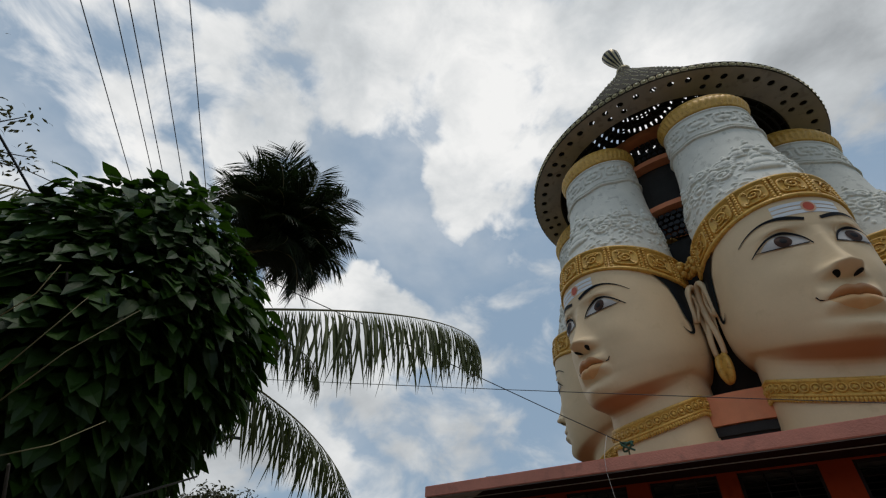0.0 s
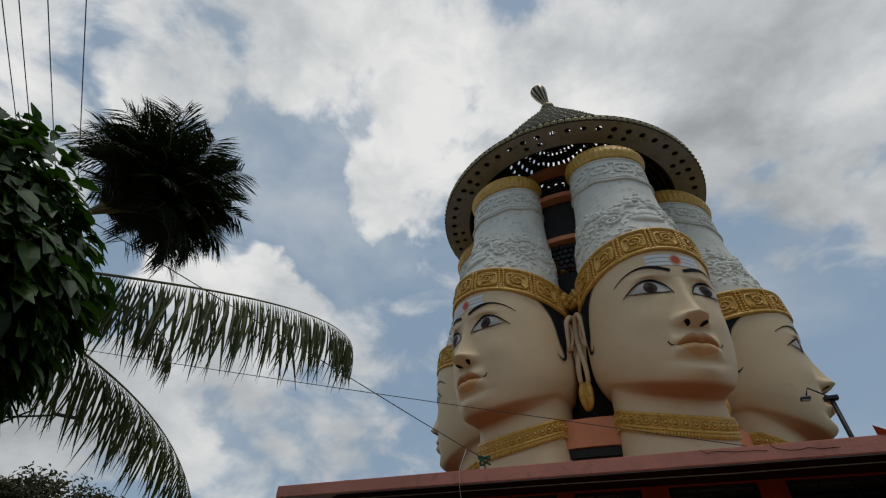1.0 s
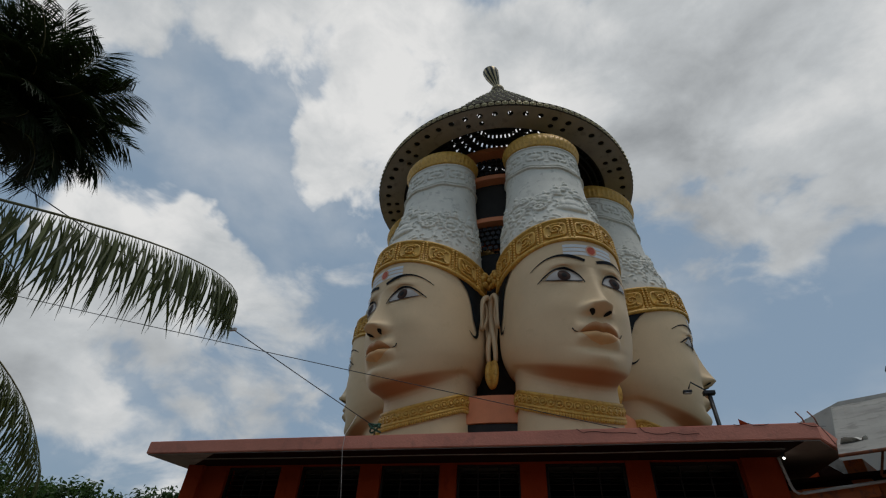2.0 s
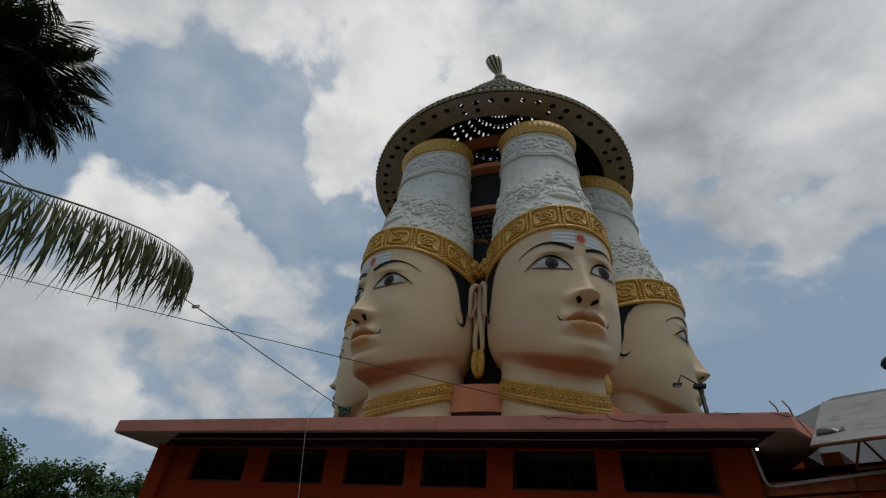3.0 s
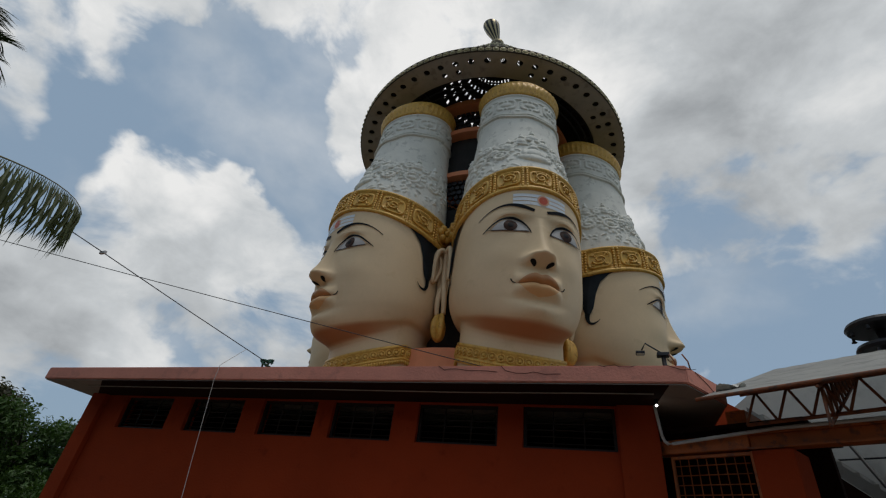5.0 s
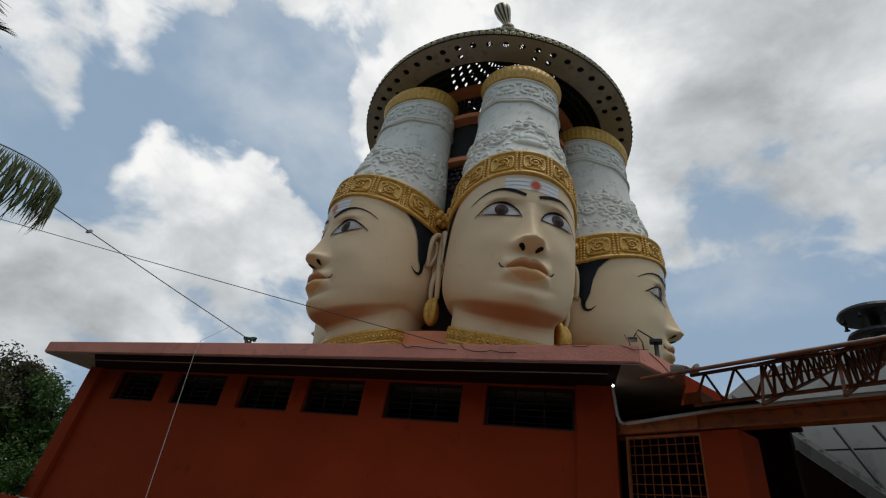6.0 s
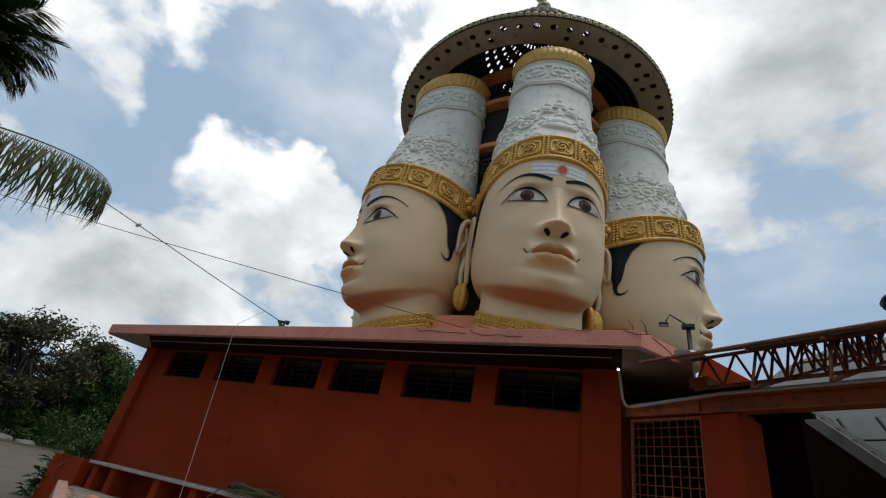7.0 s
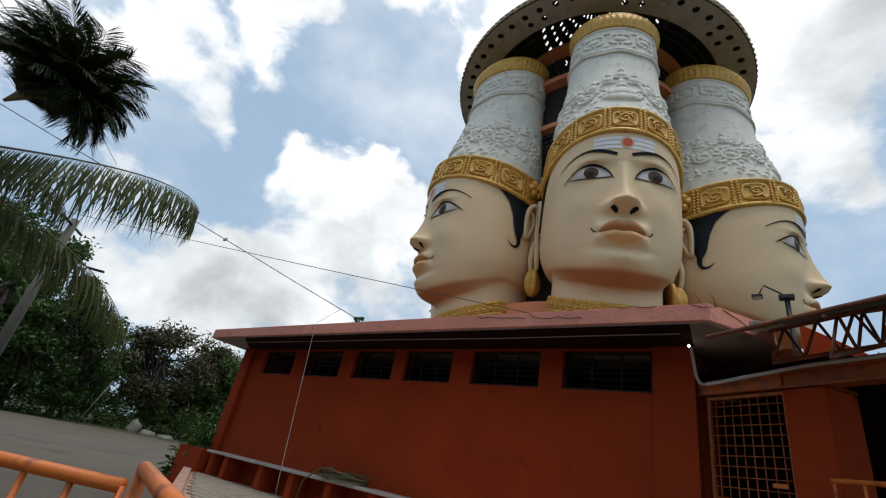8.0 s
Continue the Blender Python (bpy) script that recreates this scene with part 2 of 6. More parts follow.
M["bar"] = material("grey_window_bars", (0.02, 0.013, 0.01), 0.6, var=0.2, bump=0.1)
M["stone"] = material("pale_bench_stone", (0.45, 0.40, 0.36), 0.6, var=0.15, scale=4, bump=0.15)
M["paver"] = material("beige_paver", (0.30, 0.25, 0.19), 0.85, var=0.15, scale=5, bump=0.3, island=0.25)
# dark red taken near black, so shade is part of the colour
M["roof_dark"] = material("shaded_dark_red", (0.022, 0.008, 0.005), 0.9, var=0.2, bump=0.2, spec=0.1)
M["kerb"] = material("pink_kerb_paint", (0.48, 0.27, 0.20), 0.8, var=0.15, bump=0.3, second=(0.3, 0.2, 0.16), patch=0.6)
M["road"] = material("worn_concrete_road", (0.108, 0.09, 0.066), 0.9, var=0.15, scale=0.25, grain=12, bump=0.3, second=(0.082, 0.068, 0.05), patch=0.5)
M["earth"] = material("dry_earth", (0.06, 0.052, 0.028), 0.95, var=0.25, scale=0.4, grain=8, bump=0.4, second=(0.035, 0.055, 0.016), patch=0.8)
M["grass"] = leaf_material("grass_blades", (0.09, 0.13, 0.03))
M["leaf"] = leaf_material("broad_leaf", (0.036, 0.082, 0.010), 0.6, 0.2)
M["leaf_far"] = leaf_material("tree_leaf", (0.048, 0.088, 0.018), 0.5, 0.2)
M["leaf_brown"] = leaf_material("browned_tree_leaf", (0.062, 0.056, 0.026), 0.5, 0.2)
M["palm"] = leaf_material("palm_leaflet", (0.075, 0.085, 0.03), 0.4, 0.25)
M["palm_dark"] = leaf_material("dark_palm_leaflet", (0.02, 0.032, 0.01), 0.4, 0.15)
M["rachis"] = material("palm_rib", (0.22, 0.19, 0.09), 0.6, var=0.2, bump=0.1)
M["bark"] = material("grey_bark", (0.07, 0.06, 0.045), 0.9, var=0.3, scale=3, grain=25, bump=0.6)
M["pole"] = material("concrete_pole", (0.13, 0.125, 0.10), 0.9, var=0.2, scale=2, bump=0.3)
M["steel"] = material("dark_lamp_steel", (0.03, 0.03, 0.032), 0.5, 0.4, var=0.2, bump=0.05)
M["glass_lamp"] = material("lamp_glass", (0.55, 0.58, 0.6), 0.2, var=0.05, bump=0.0, spec=0.7)
M["hose"] = material("olive_hose", (0.09, 0.085, 0.035), 0.55, var=0.25, bump=0.1)
M["rock"] = material("grey_rock", (0.17, 0.155, 0.135), 0.9, var=0.25, scale=2, bump=0.6)


# ---- building helpers ----
def part(name, bm, mat, parent=None, label="", smooth=False):
    me = bpy.data.meshes.new(name)
    bm.to_mesh(me)
    bm.free()
    for m in mat if isinstance(mat, (list, tuple)) else [mat]:
        me.materials.append(m)
    if smooth:
        me.polygons.foreach_set("use_smooth", [True] * len(me.polygons))
    ob = new(name, me)
    if parent:
        ob.parent = parent
    if label:
        ob["label"] = label
    return ob


def mesh_part(name, verts, faces, mat, parent=None, label="", smooth=False, slots=None):
    me = bpy.data.meshes.new(name)
    me.from_pydata([tuple(v) for v in verts], [], faces)
    for m in mat if isinstance(mat, (list, tuple)) else [mat]:
        me.materials.append(m)
    if slots is not None:
        me.polygons.foreach_set("material_index", slots)
    if smooth:
        me.polygons.foreach_set("use_smooth", [True] * len(me.polygons))
    me.update()
    ob = new(name, me)
    if parent:
        ob.parent = parent
    if label:
        ob["label"] = label
    return ob


def thing(name, label, category, group="", at=(0, 0, 0), rz=0.0, kind=""):
    ob = new(name)
    ob.empty_display_size = 0.1
    ob.matrix_world = pose(*at, 0, 0, rz)
    return tagged(ob, label, category, group, kind)


def box(bm, lo, hi, bevel=0.0, turn=None):
    """Adds a box between two corners, with bevelled edges."""
    lo, hi = Vector(lo), Vector(hi)
    r = bmesh.ops.create_cube(bm, size=1.0)
    vs = r["verts"]
    size, mid = hi - lo, (hi + lo) / 2
    for v in vs:
        v.co = Vector((v.co.x * size.x, v.co.y * size.y, v.co.z * size.z)) + mid
    if bevel:
        es = list({e for v in vs for e in v.link_edges})
        rr = bmesh.ops.bevel(bm, geom=es, offset=bevel, segments=2, affect="EDGES", profile=0.6)
        vs = list({v for f in rr["faces"] for v in f.verts} | {v for v in vs if v.is_valid})
    if turn is not None:
        for v in vs:
            v.co = turn @ v.co
    return vs


def boxed(name, lo, hi, mat, parent=None, bevel=0.01, label="", turn=None):
    bm = bmesh.new()
    box(bm, lo, hi, bevel, turn)
    return part(name, bm, mat, parent, label)


def tube_data(points, radii, sides=8, cap=True):
    """Vertices and faces of a tube along points."""
    pts = [Vector(p) for p in points]
    n = len(pts)
    if isinstance(radii, (int, float)):
        radii = [radii] * n
    vs, fs = [], []
    ref = None
    for i, p in enumerate(pts):
        d = (pts[min(i + 1, n - 1)] - pts[max(i - 1, 0)])
        d = d.normalized() if d.length > 1e-9 else Vector((0, 0, 1))
        if ref is None:
            ref = Vector((0, 0, 1)) if abs(d.z) < 0.9 else Vector((1, 0, 0))
        a = d.cross(ref)
        a = a.normalized() if a.length > 1e-6 else d.orthogonal().normalized()
        b = d.cross(a)
        for k in range(sides):
            an = 2 * math.pi * k / sides
            vs.append(p + (a * math.cos(an) + b * math.sin(an)) * radii[i])
    for i in range(n - 1):
        for k in range(sides):
            k2 = (k + 1) % sides
            fs.append((i * sides + k, i * sides + k2, (i + 1) * sides + k2, (i + 1) * sides + k))
    if cap:
        fs.append(tuple(range(sides - 1, -1, -1)))
        fs.append(tuple((n - 1) * sides + k for k in range(sides)))
    return vs, fs


def tubes(name, runs, mat, parent=None, label="", sides=8):
    """One mesh of several tubes: runs of (points, radii)."""
    V, F = [], []
    for points, radii in runs:
        v, f = tube_data(points, radii, sides)
        o = len(V)
        V += v
        F += [tuple(i + o for i in q) for q in f]
    return mesh_part(name, V, F, mat, parent, label, smooth=True)


def lathe_data(profile, steps=64, a0=0.0, a1=2 * math.pi):
    """Vertices and faces of a profile of (radius, z) turned about z."""
    closed = abs(a1 - a0 - 2 * math.pi) < 1e-6
    cols = steps if closed else steps + 1
    vs, fs = [], []
    for k in range(cols):
        a = a0 + (a1 - a0) * k / steps
        vs += [(r * math.cos(a), r * math.sin(a), z) for r, z in profile]
    n = len(profile)
    for k in range(steps):
        k2 = (k + 1) % cols
        for i in range(n - 1):
            fs.append((k * n + i, k2 * n + i, k2 * n + i + 1, k * n + i + 1))
    return vs, fs


def lerp_table(table, x):
    xs = [r[0] for r in table]
    return [float(np.interp(x, xs, [r[i] for r in table])) for i in range(1, len(table[0]))]


def sag(a, b, drop, n=16):
    a, b = Vector(a), Vector(b)
    return [a.lerp(b, i / n) - Vector((0, 0, drop * 4 * (i / n) * (1 - i / n))) for i in range(n + 1)]
M["weathered_wall"] = material("weathered_grey_plaster", (0.16, 0.15, 0.12), 0.9, var=0.2, scale=0.7, bump=0.3, second=(0.09, 0.085, 0.07), patch=0.6)


# ---- ground ----
GROUND_Z = 0.2
bm = bmesh.new()
bmesh.ops.create_grid(bm, x_segments=60, y_segments=60, size=1500)
ground = part("ground", bm, M["earth"])
ground.location = (0, 0, GROUND_Z - 0.06)
tagged(ground, "dry earth with sparse grass reaching the horizon", "ground", kind="structure")
road_v = [(-35, 5.5, 0), (-33, -4, 0), (-20, -14, 0), (30, -12, 0), (30, 7.0, 0), (-4.9, 9.5, 0), (-9, 14, 0), (-18, 19, 0), (-28, 23, 0), (-36, 22, 0), (-38, 17, 0), (-36.5, 11, 0)]
bm = bmesh.new()
f = bm.faces.new([bm.verts.new(v) for v in road_v])
r = bmesh.ops.extrude_face_region(bm, geom=[f])
bmesh.ops.translate(bm, verts=[v for v in r["geom"] if isinstance(v, bmesh.types.BMVert)], vec=(0, 0, -0.05))
bmesh.ops.recalc_face_normals(bm, faces=bm.faces)
road = part("road", bm, M["road"])
road.location = (0, 0, GROUND_Z)
tagged(road, "worn grey concrete road round the temple", "road", kind="structure")

# ---- temple hall ----
WALL_Y, X0, X1, SOFFIT_Z, SLAB_Z = 7.83, -4.73, 5.19, 3.37, 3.58
WINDOWS = [(-3.92, -2.78), (-2.38, -1.22), (-0.84, 0.22), (0.50, 1.55), (1.95, 3.15), (3.50, 4.70)]
WIN_LO, WIN_HI = 2.78, 3.335

hall = thing("temple_hall", "brick-red painted temple hall with a flat pink roof", "building", kind="structure")
xs = sorted([X0, X1] + [x for w_ in WINDOWS for x in w_])
zs_ = [0.15, WIN_LO, WIN_HI, SOFFIT_Z]
nx, nz = len(xs), len(zs_)
V = [(x, y, z) for y in (WALL_Y, WALL_Y + 0.22) for x in xs for z in zs_]
F = []


def wall_open(i, k):
    return k == 1 and i % 2 == 1


def wid(s_, i, k):
    return s_ * nx * nz + i * nz + k


for i in range(nx - 1):
    for k in range(nz - 1):
        if wall_open(i, k):
            F += [(wid(0, i, k), wid(1, i, k), wid(1, i + 1, k), wid(0, i + 1, k)), (wid(0, i, k + 1), wid(0, i + 1, k + 1), wid(1, i + 1, k + 1), wid(1, i, k + 1)),
                  (wid(0, i, k), wid(0, i, k + 1), wid(1, i, k + 1), wid(1, i, k)), (wid(0, i + 1, k), wid(1, i + 1, k), wid(1, i + 1, k + 1), wid(0, i + 1, k + 1))]
        else:
            F += [(wid(0, i, k), wid(0, i + 1, k), wid(0, i + 1, k + 1), wid(0, i, k + 1)), (wid(1, i, k), wid(1, i, k + 1), wid(1, i + 1, k + 1), wid(1, i + 1, k))]
mesh_part("wall_front", V, F, M["wall"], hall, "brick-red painted plaster wall with six high windows")
boxed("wall_west", (X0, WALL_Y + 0.222, 0.15), (X0 + 0.22, 26, SOFFIT_Z), M["wall"], hall, 0)
boxed("wall_east", (X1 - 0.22, WALL_Y + 0.222, 0.15), (X1, 26, SOFFIT_Z), M["wall"], hall, 0)
boxed("wall_back", (X0, 26.002, 0.15), (X1, 26.2, SOFFIT_Z), M["wall"], hall, 0)
# added sheet whose black stands for the unlit room behind the windows
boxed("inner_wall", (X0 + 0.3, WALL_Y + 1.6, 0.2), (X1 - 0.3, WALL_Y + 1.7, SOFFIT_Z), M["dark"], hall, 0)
# pilasters stand proud of the wall at both corners
boxed("pilaster", (X0 - 0.004, WALL_Y - 0.10, 0.15), (X0 + 0.33, WALL_Y - 0.002, SOFFIT_Z - 0.002), M["wall"], hall, 0.012)
boxed("pilaster", (4.725, WALL_Y - 0.07, 0.15), (X1 + 0.004, WALL_Y - 0.002, SOFFIT_Z - 0.002), M["wall"], hall, 0.012)
# roof slab: an overhanging plate with a cut corner
outline = [(-5.06, 6.96), (5.50, 6.96), (6.02, 7.75), (6.02, 26.6), (-5.06, 26.6)]


def plate(name, pts, z0, z1, mat, parent, bevel=0.0, label="", smooth=False):
    bm = bmesh.new()
    f = bm.faces.new([bm.verts.new((x, y, z0)) for x, y in pts])
    r = bmesh.ops.extrude_face_region(bm, geom=[f])
    bmesh.ops.translate(bm, verts=[v for v in r["geom"] if isinstance(v, bmesh.types.BMVert)], vec=(0, 0, z1 - z0))
    bmesh.ops.recalc_face_normals(bm, faces=bm.faces)
    if bevel:
        bmesh.ops.bevel(bm, geom=list(bm.edges), offset=bevel, segments=2, affect="EDGES")
    return part(name, bm, mat, parent, label, smooth)


plate("roof_slab", outline, SOFFIT_Z + 0.004, SLAB_Z, M["pink"], hall, 0.012, "weathered pink roof slab with cracked edges")
# unseen plate added over the slab to lessen pink bounce on the heads
plate("roof_deck", [(-4.9, 7.95), (5.9, 7.95), (5.9, 26.4), (-4.9, 26.4)], SLAB_Z + 0.002, SLAB_Z + 0.012, M["deck"], hall, 0, "unseen reddish grey plate added on the roof to cut bounce light")
inset = [(-5.03, 6.99), (5.48, 6.99), (5.99, 7.76), (5.99, 26.5), (-5.03, 26.5)]
# front soffit: the shade under the eave is put into its colour
plate("soffit_front", [(-3.62, 6.985), (5.30, 6.985), (5.19, WALL_Y - 0.003), (X0, WALL_Y - 0.003)], SOFFIT_Z - 0.020, SOFFIT_Z - 0.014, M["roof_dark"], hall, 0, "dark red front soffit with the eave's shade in its colour")
plate("soffit", inset, SOFFIT_Z - 0.012, SOFFIT_Z + 0.003, M["soffit"], hall, 0, "grey-cream plaster soffit")

for a, b in WINDOWS:
    win = new("window")
    win.parent = hall
    win.location = ((a + b) / 2, WALL_Y + 0.10, (WIN_LO + WIN_HI) / 2)
    w, h = (b - a) / 2, (WIN_HI - WIN_LO) / 2
    bm = bmesh.new()
    for lo, hi in (((-w, -0.03, -h), (w, 0.03, -h + 0.04)), ((-w, -0.03, h - 0.04), (w, 0.03, h)), ((-w, -0.03, -h + 0.042), (-w + 0.04, 0.03, h - 0.042)), ((w - 0.04, -0.03, -h + 0.042), (w, 0.03, h - 0.042))):
        box(bm, lo, hi)
    part("window_frame", bm, M["bar"], win)
    tubes("bars", [([(-w, 0, -h + 0.09 + i * 0.085), (w, 0, -h + 0.09 + i * 0.085)], 0.007) for i in range(5)], M["bar"], win, sides=6)
    tubes("uprights", [([(x, -0.012, -h), (x, -0.012, h)], 0.011) for x in (-w / 3, w / 3)], M["bar"], win, sides=6)

# weather cracks on the fascia
rng = random.Random(41)
for x0, n_ in ((2.5, 7), (3.35, 8), (4.55, 5), (5.30, 3)):
    p = Vector((x0, 6.957, SLAB_Z + 0.002))
    pts = [p]
    for i in range(n_):
        p = p + Vector((rng.uniform(0.04, 0.17), 0, rng.uniform(-0.045, 0.022) - (0.03 if i == 0 else 0)))
        pts.append(p)
    tubes("crack", [(pts, 0.003)], M["dark"], hall, sides=4)
tubes("crack", [([(5.62, 7.135, 3.56), (5.75, 7.335, 3.50), (5.84, 7.47, 3.44)], 0.004)], M["dark"], hall, sides=4)

# ---- statue heads ----
AXIS = (0.30, 16.55)
FACE_A = -61.6
R0 = 4.2
HEAD_TABLE = [  # z, half width, front depth, roundness
    (3.60, 1.46, 1.24, 2.0), (5.30, 1.38, 1.20, 2.0), (5.94, 1.36, 1.20, 2.0), (6.02, 1.37, 1.26, 2.0), (6.08, 1.38, 1.44, 2.0), (6.12, 1.42, 1.66, 2.0),
    (6.18, 1.50, 1.83, 2.0), (6.28, 1.57, 1.94, 2.0), (6.55, 1.66, 2.01, 2.05), (7.00, 1.76, 2.06, 2.15), (7.6, 1.79, 2.11, 2.2), (8.4, 1.80, 2.16, 2.2),
    (8.9, 1.80, 2.20, 2.2), (9.3, 1.78, 2.26, 2.2), (10.2, 1.72, 2.24, 2.15), (11.2, 1.62, 2.00, 2.1)]


def bell(x, s):
    return np.exp(-(x / s) ** 2)


def face_relief(l, z):
    """How far the features stand out of the plain head."""
    a = np.abs(l)
    z = z - 0.10 * np.interp(z, [7.1, 7.4, 8.0, 8.5], [0, 1, 1, 0])
    t = np.clip((8.75 - z) / (8.75 - 7.62), 0, 1)
    ridge = (0.08 + 0.35 * t ** 1.2) * np.where(z > 7.62, 1, np.clip((z - 7.44) / 0.18, 0, 1) ** 0.6) * np.clip((9.0 - z) / 0.3, 0, 1)
    out = ridge * bell(a, 0.14 + 0.15 * t ** 2)
    out = out + 0.05 * bell(a, 0.26) * bell(z - 7.66, 0.18)
    out = out + 0.20 * bell(a - 0.27, 0.13) * bell(z - 7.58, 0.13)
    side = np.clip(1 - (a / 0.62) ** 2, 0, 1)
    line = 7.05 + 0.05 * np.clip(1 - (a / 0.45) ** 2, 0, 1) - 0.03 * bell(a, 0.09)
    out = out + 0.19 * side ** 0.7 * bell(z - line - 0.09, 0.11) + 0.21 * side ** 0.7 * bell(z - line + 0.14, 0.13)
    out = out - 0.12 * side * bell(z - line, 0.035)
    out = out + 0.15 * bell(a, 0.45) * bell(z - 6.42, 0.20) - 0.08 * bell(a, 0.5) * bell(z - 6.68, 0.09)
    out = out - 0.16 * bell(a - 0.60, 0.34) * bell(z - 8.80, 0.27)
    out = out + 0.11 * bell(a - 0.76, 0.34) * bell(z - 8.72, 0.19)
    out = out + 0.05 * bell(a - 0.7, 0.4) * bell(z - 9.05, 0.10)
    out = out + 0.05 * bell(a - 0.95, 0.4) * bell(z - 7.75, 0.4)
    out = out - 0.03 * bell(a, 0.1) * bell(z - 7.42, 0.1)
    return out


DENSE_Z = np.linspace(3.6, 11.2, 1521)


def smooth_column(i):
    """The table's column on a dense height axis, smoothed more where the face is plain."""
    raw = np.interp(DENSE_Z, [r[0] for r in HEAD_TABLE], [r[i] for r in HEAD_TABLE])
    out = np.empty_like(raw)
    for n_, z in enumerate(DENSE_Z):
        h_ = int(np.interp(z, [5.9, 6.12, 6.6, 7.4], [3, 4, 40, 110]))
        h_ = max(1, min(h_, n_, len(raw) - 1 - n_))
        out[n_] = raw[max(0, n_ - h_):n_ + h_ + 1].mean()
    return out


DENSE = [smooth_column(i) for i in (1, 2, 3)]


def head_size(z):
    return [np.interp(z, DENSE_Z, c) for c in DENSE]


def face_point(l, z, lift=0.0):
    """A point of the face: forward, to the statue's left, up."""
    l, z = np.asarray(l, float), np.asarray(z, float)

    def front(l, z):
        w, d, p = head_size(z)
        return R0 + d * np.clip(1 - np.abs(l / w) ** p, 0, 1) ** (1 / p) + face_relief(l, z)

    x = front(l, z)
    e = 0.01
    nl, nz = -(front(l + e, z) - front(l - e, z)) / (2 * e), -(front(l, z + e) - front(l, z - e)) / (2 * e)
    n = np.stack([np.ones_like(x), nl, nz], -1)
    n /= np.linalg.norm(n, axis=-1, keepdims=True)
    return np.stack([x, l, z], -1) + n * lift


def side_point(r, z, sgn, lift=0.0):
    w, d, p = head_size(np.asarray(z, float))
    q = np.clip(np.abs(np.asarray(r, float) - R0) / np.where(np.asarray(r) > R0, d, 1.6), 0, 0.999)
    l = w * (1 - q ** p) ** (1 / p) + lift
    return np.stack([np.asarray(r, float) + np.zeros_like(l), sgn * l, np.asarray(z, float) + np.zeros_like(l)], -1)


class Sculpt:
    """Collects the faces of one mesh, each with its paint."""

    def __init__(self):
        self.v, self.f, self.s, self.mats = [], [], [], []

    def slot(self, mat):
        if mat not in self.mats:
            self.mats.append(mat)
        return self.mats.index(mat)

    def add(self, vs, fs, mat):
        o, k = len(self.v), self.slot(mat)
        self.v += [tuple(v) for v in vs]
        self.f += [tuple(i + o for i in q) for q in fs]
        self.s += [k] * len(fs)

    def grid(self, P, mat, close=False):
        a, b = P.shape[:2]
        fs = []
        for i in range(a - (0 if close else 1)):
            for j in range(b - 1):
                i2 = (i + 1) % a
                fs.append((i * b + j, i2 * b + j, i2 * b + j + 1, i * b + j + 1))
        self.add(P.reshape(-1, 3), fs, mat)

    def strip(self, lo, hi, mat, rows=3, lift=0.012, mapper=face_point, **kw):
        """A patch of paint between two curves of (l, z)."""
        lo, hi = np.array(lo, float), np.array(hi, float)
        t = np.linspace(0, 1, rows + 1)[None, :, None]
        q = lo[:, None, :] * (1 - t) + hi[:, None, :] * t
        self.grid(mapper(q[..., 0], q[..., 1], lift=lift, **kw), mat)

    def done(self, name, smooth=True):
        return mesh_part(name, self.v, self.f, self.mats, smooth=smooth, slots=self.s)


def arc(pts, n=24):
    """A smooth curve through a few points, by a parabola or cubic in the first coordinate's run."""
    pts = np.array(pts, float)
    t = np.linspace(0, 1, len(pts))
    k = np.polyfit(t, pts, len(pts) - 1)
    u = np.linspace(0, 1, n)
    return np.stack([np.polyval(k[:, i], u) for i in (0, 1)], -1)


def stroke(s, pts, widths, mat, n=24, lift=0.016, mapper=face_point, **kw):
    c = arc(pts, n)
    d = np.gradient(c, axis=0)
    d /= np.linalg.norm(d, axis=1, keepdims=True)
    w = np.interp(np.linspace(0, 1, n), np.linspace(0, 1, len(widths)), widths)[:, None]
    nrm = np.stack([-d[:, 1], d[:, 0]], -1)
    s.strip(c - nrm * w / 2, c + nrm * w / 2, mat, 2, lift, mapper, **kw)


def disc(s, l, z, r, mat, lift, squash=1.0, n=20, top=None):
    a = np.linspace(0, 2 * np.pi, n, endpoint=False)
    ring = np.stack([l + r * np.cos(a), z + r * squash * np.sin(a)], -1)
    if top is not None:
        ring[:, 1] = np.minimum(ring[:, 1], top)
    rings = [np.array([l, z]) + (ring - np.array([l, z])) * k for k in (0.02, 0.35, 0.7, 1.0)]
    q = np.stack(rings, 1)
    s.grid(face_point(q[..., 0], q[..., 1], lift), mat, close=True)


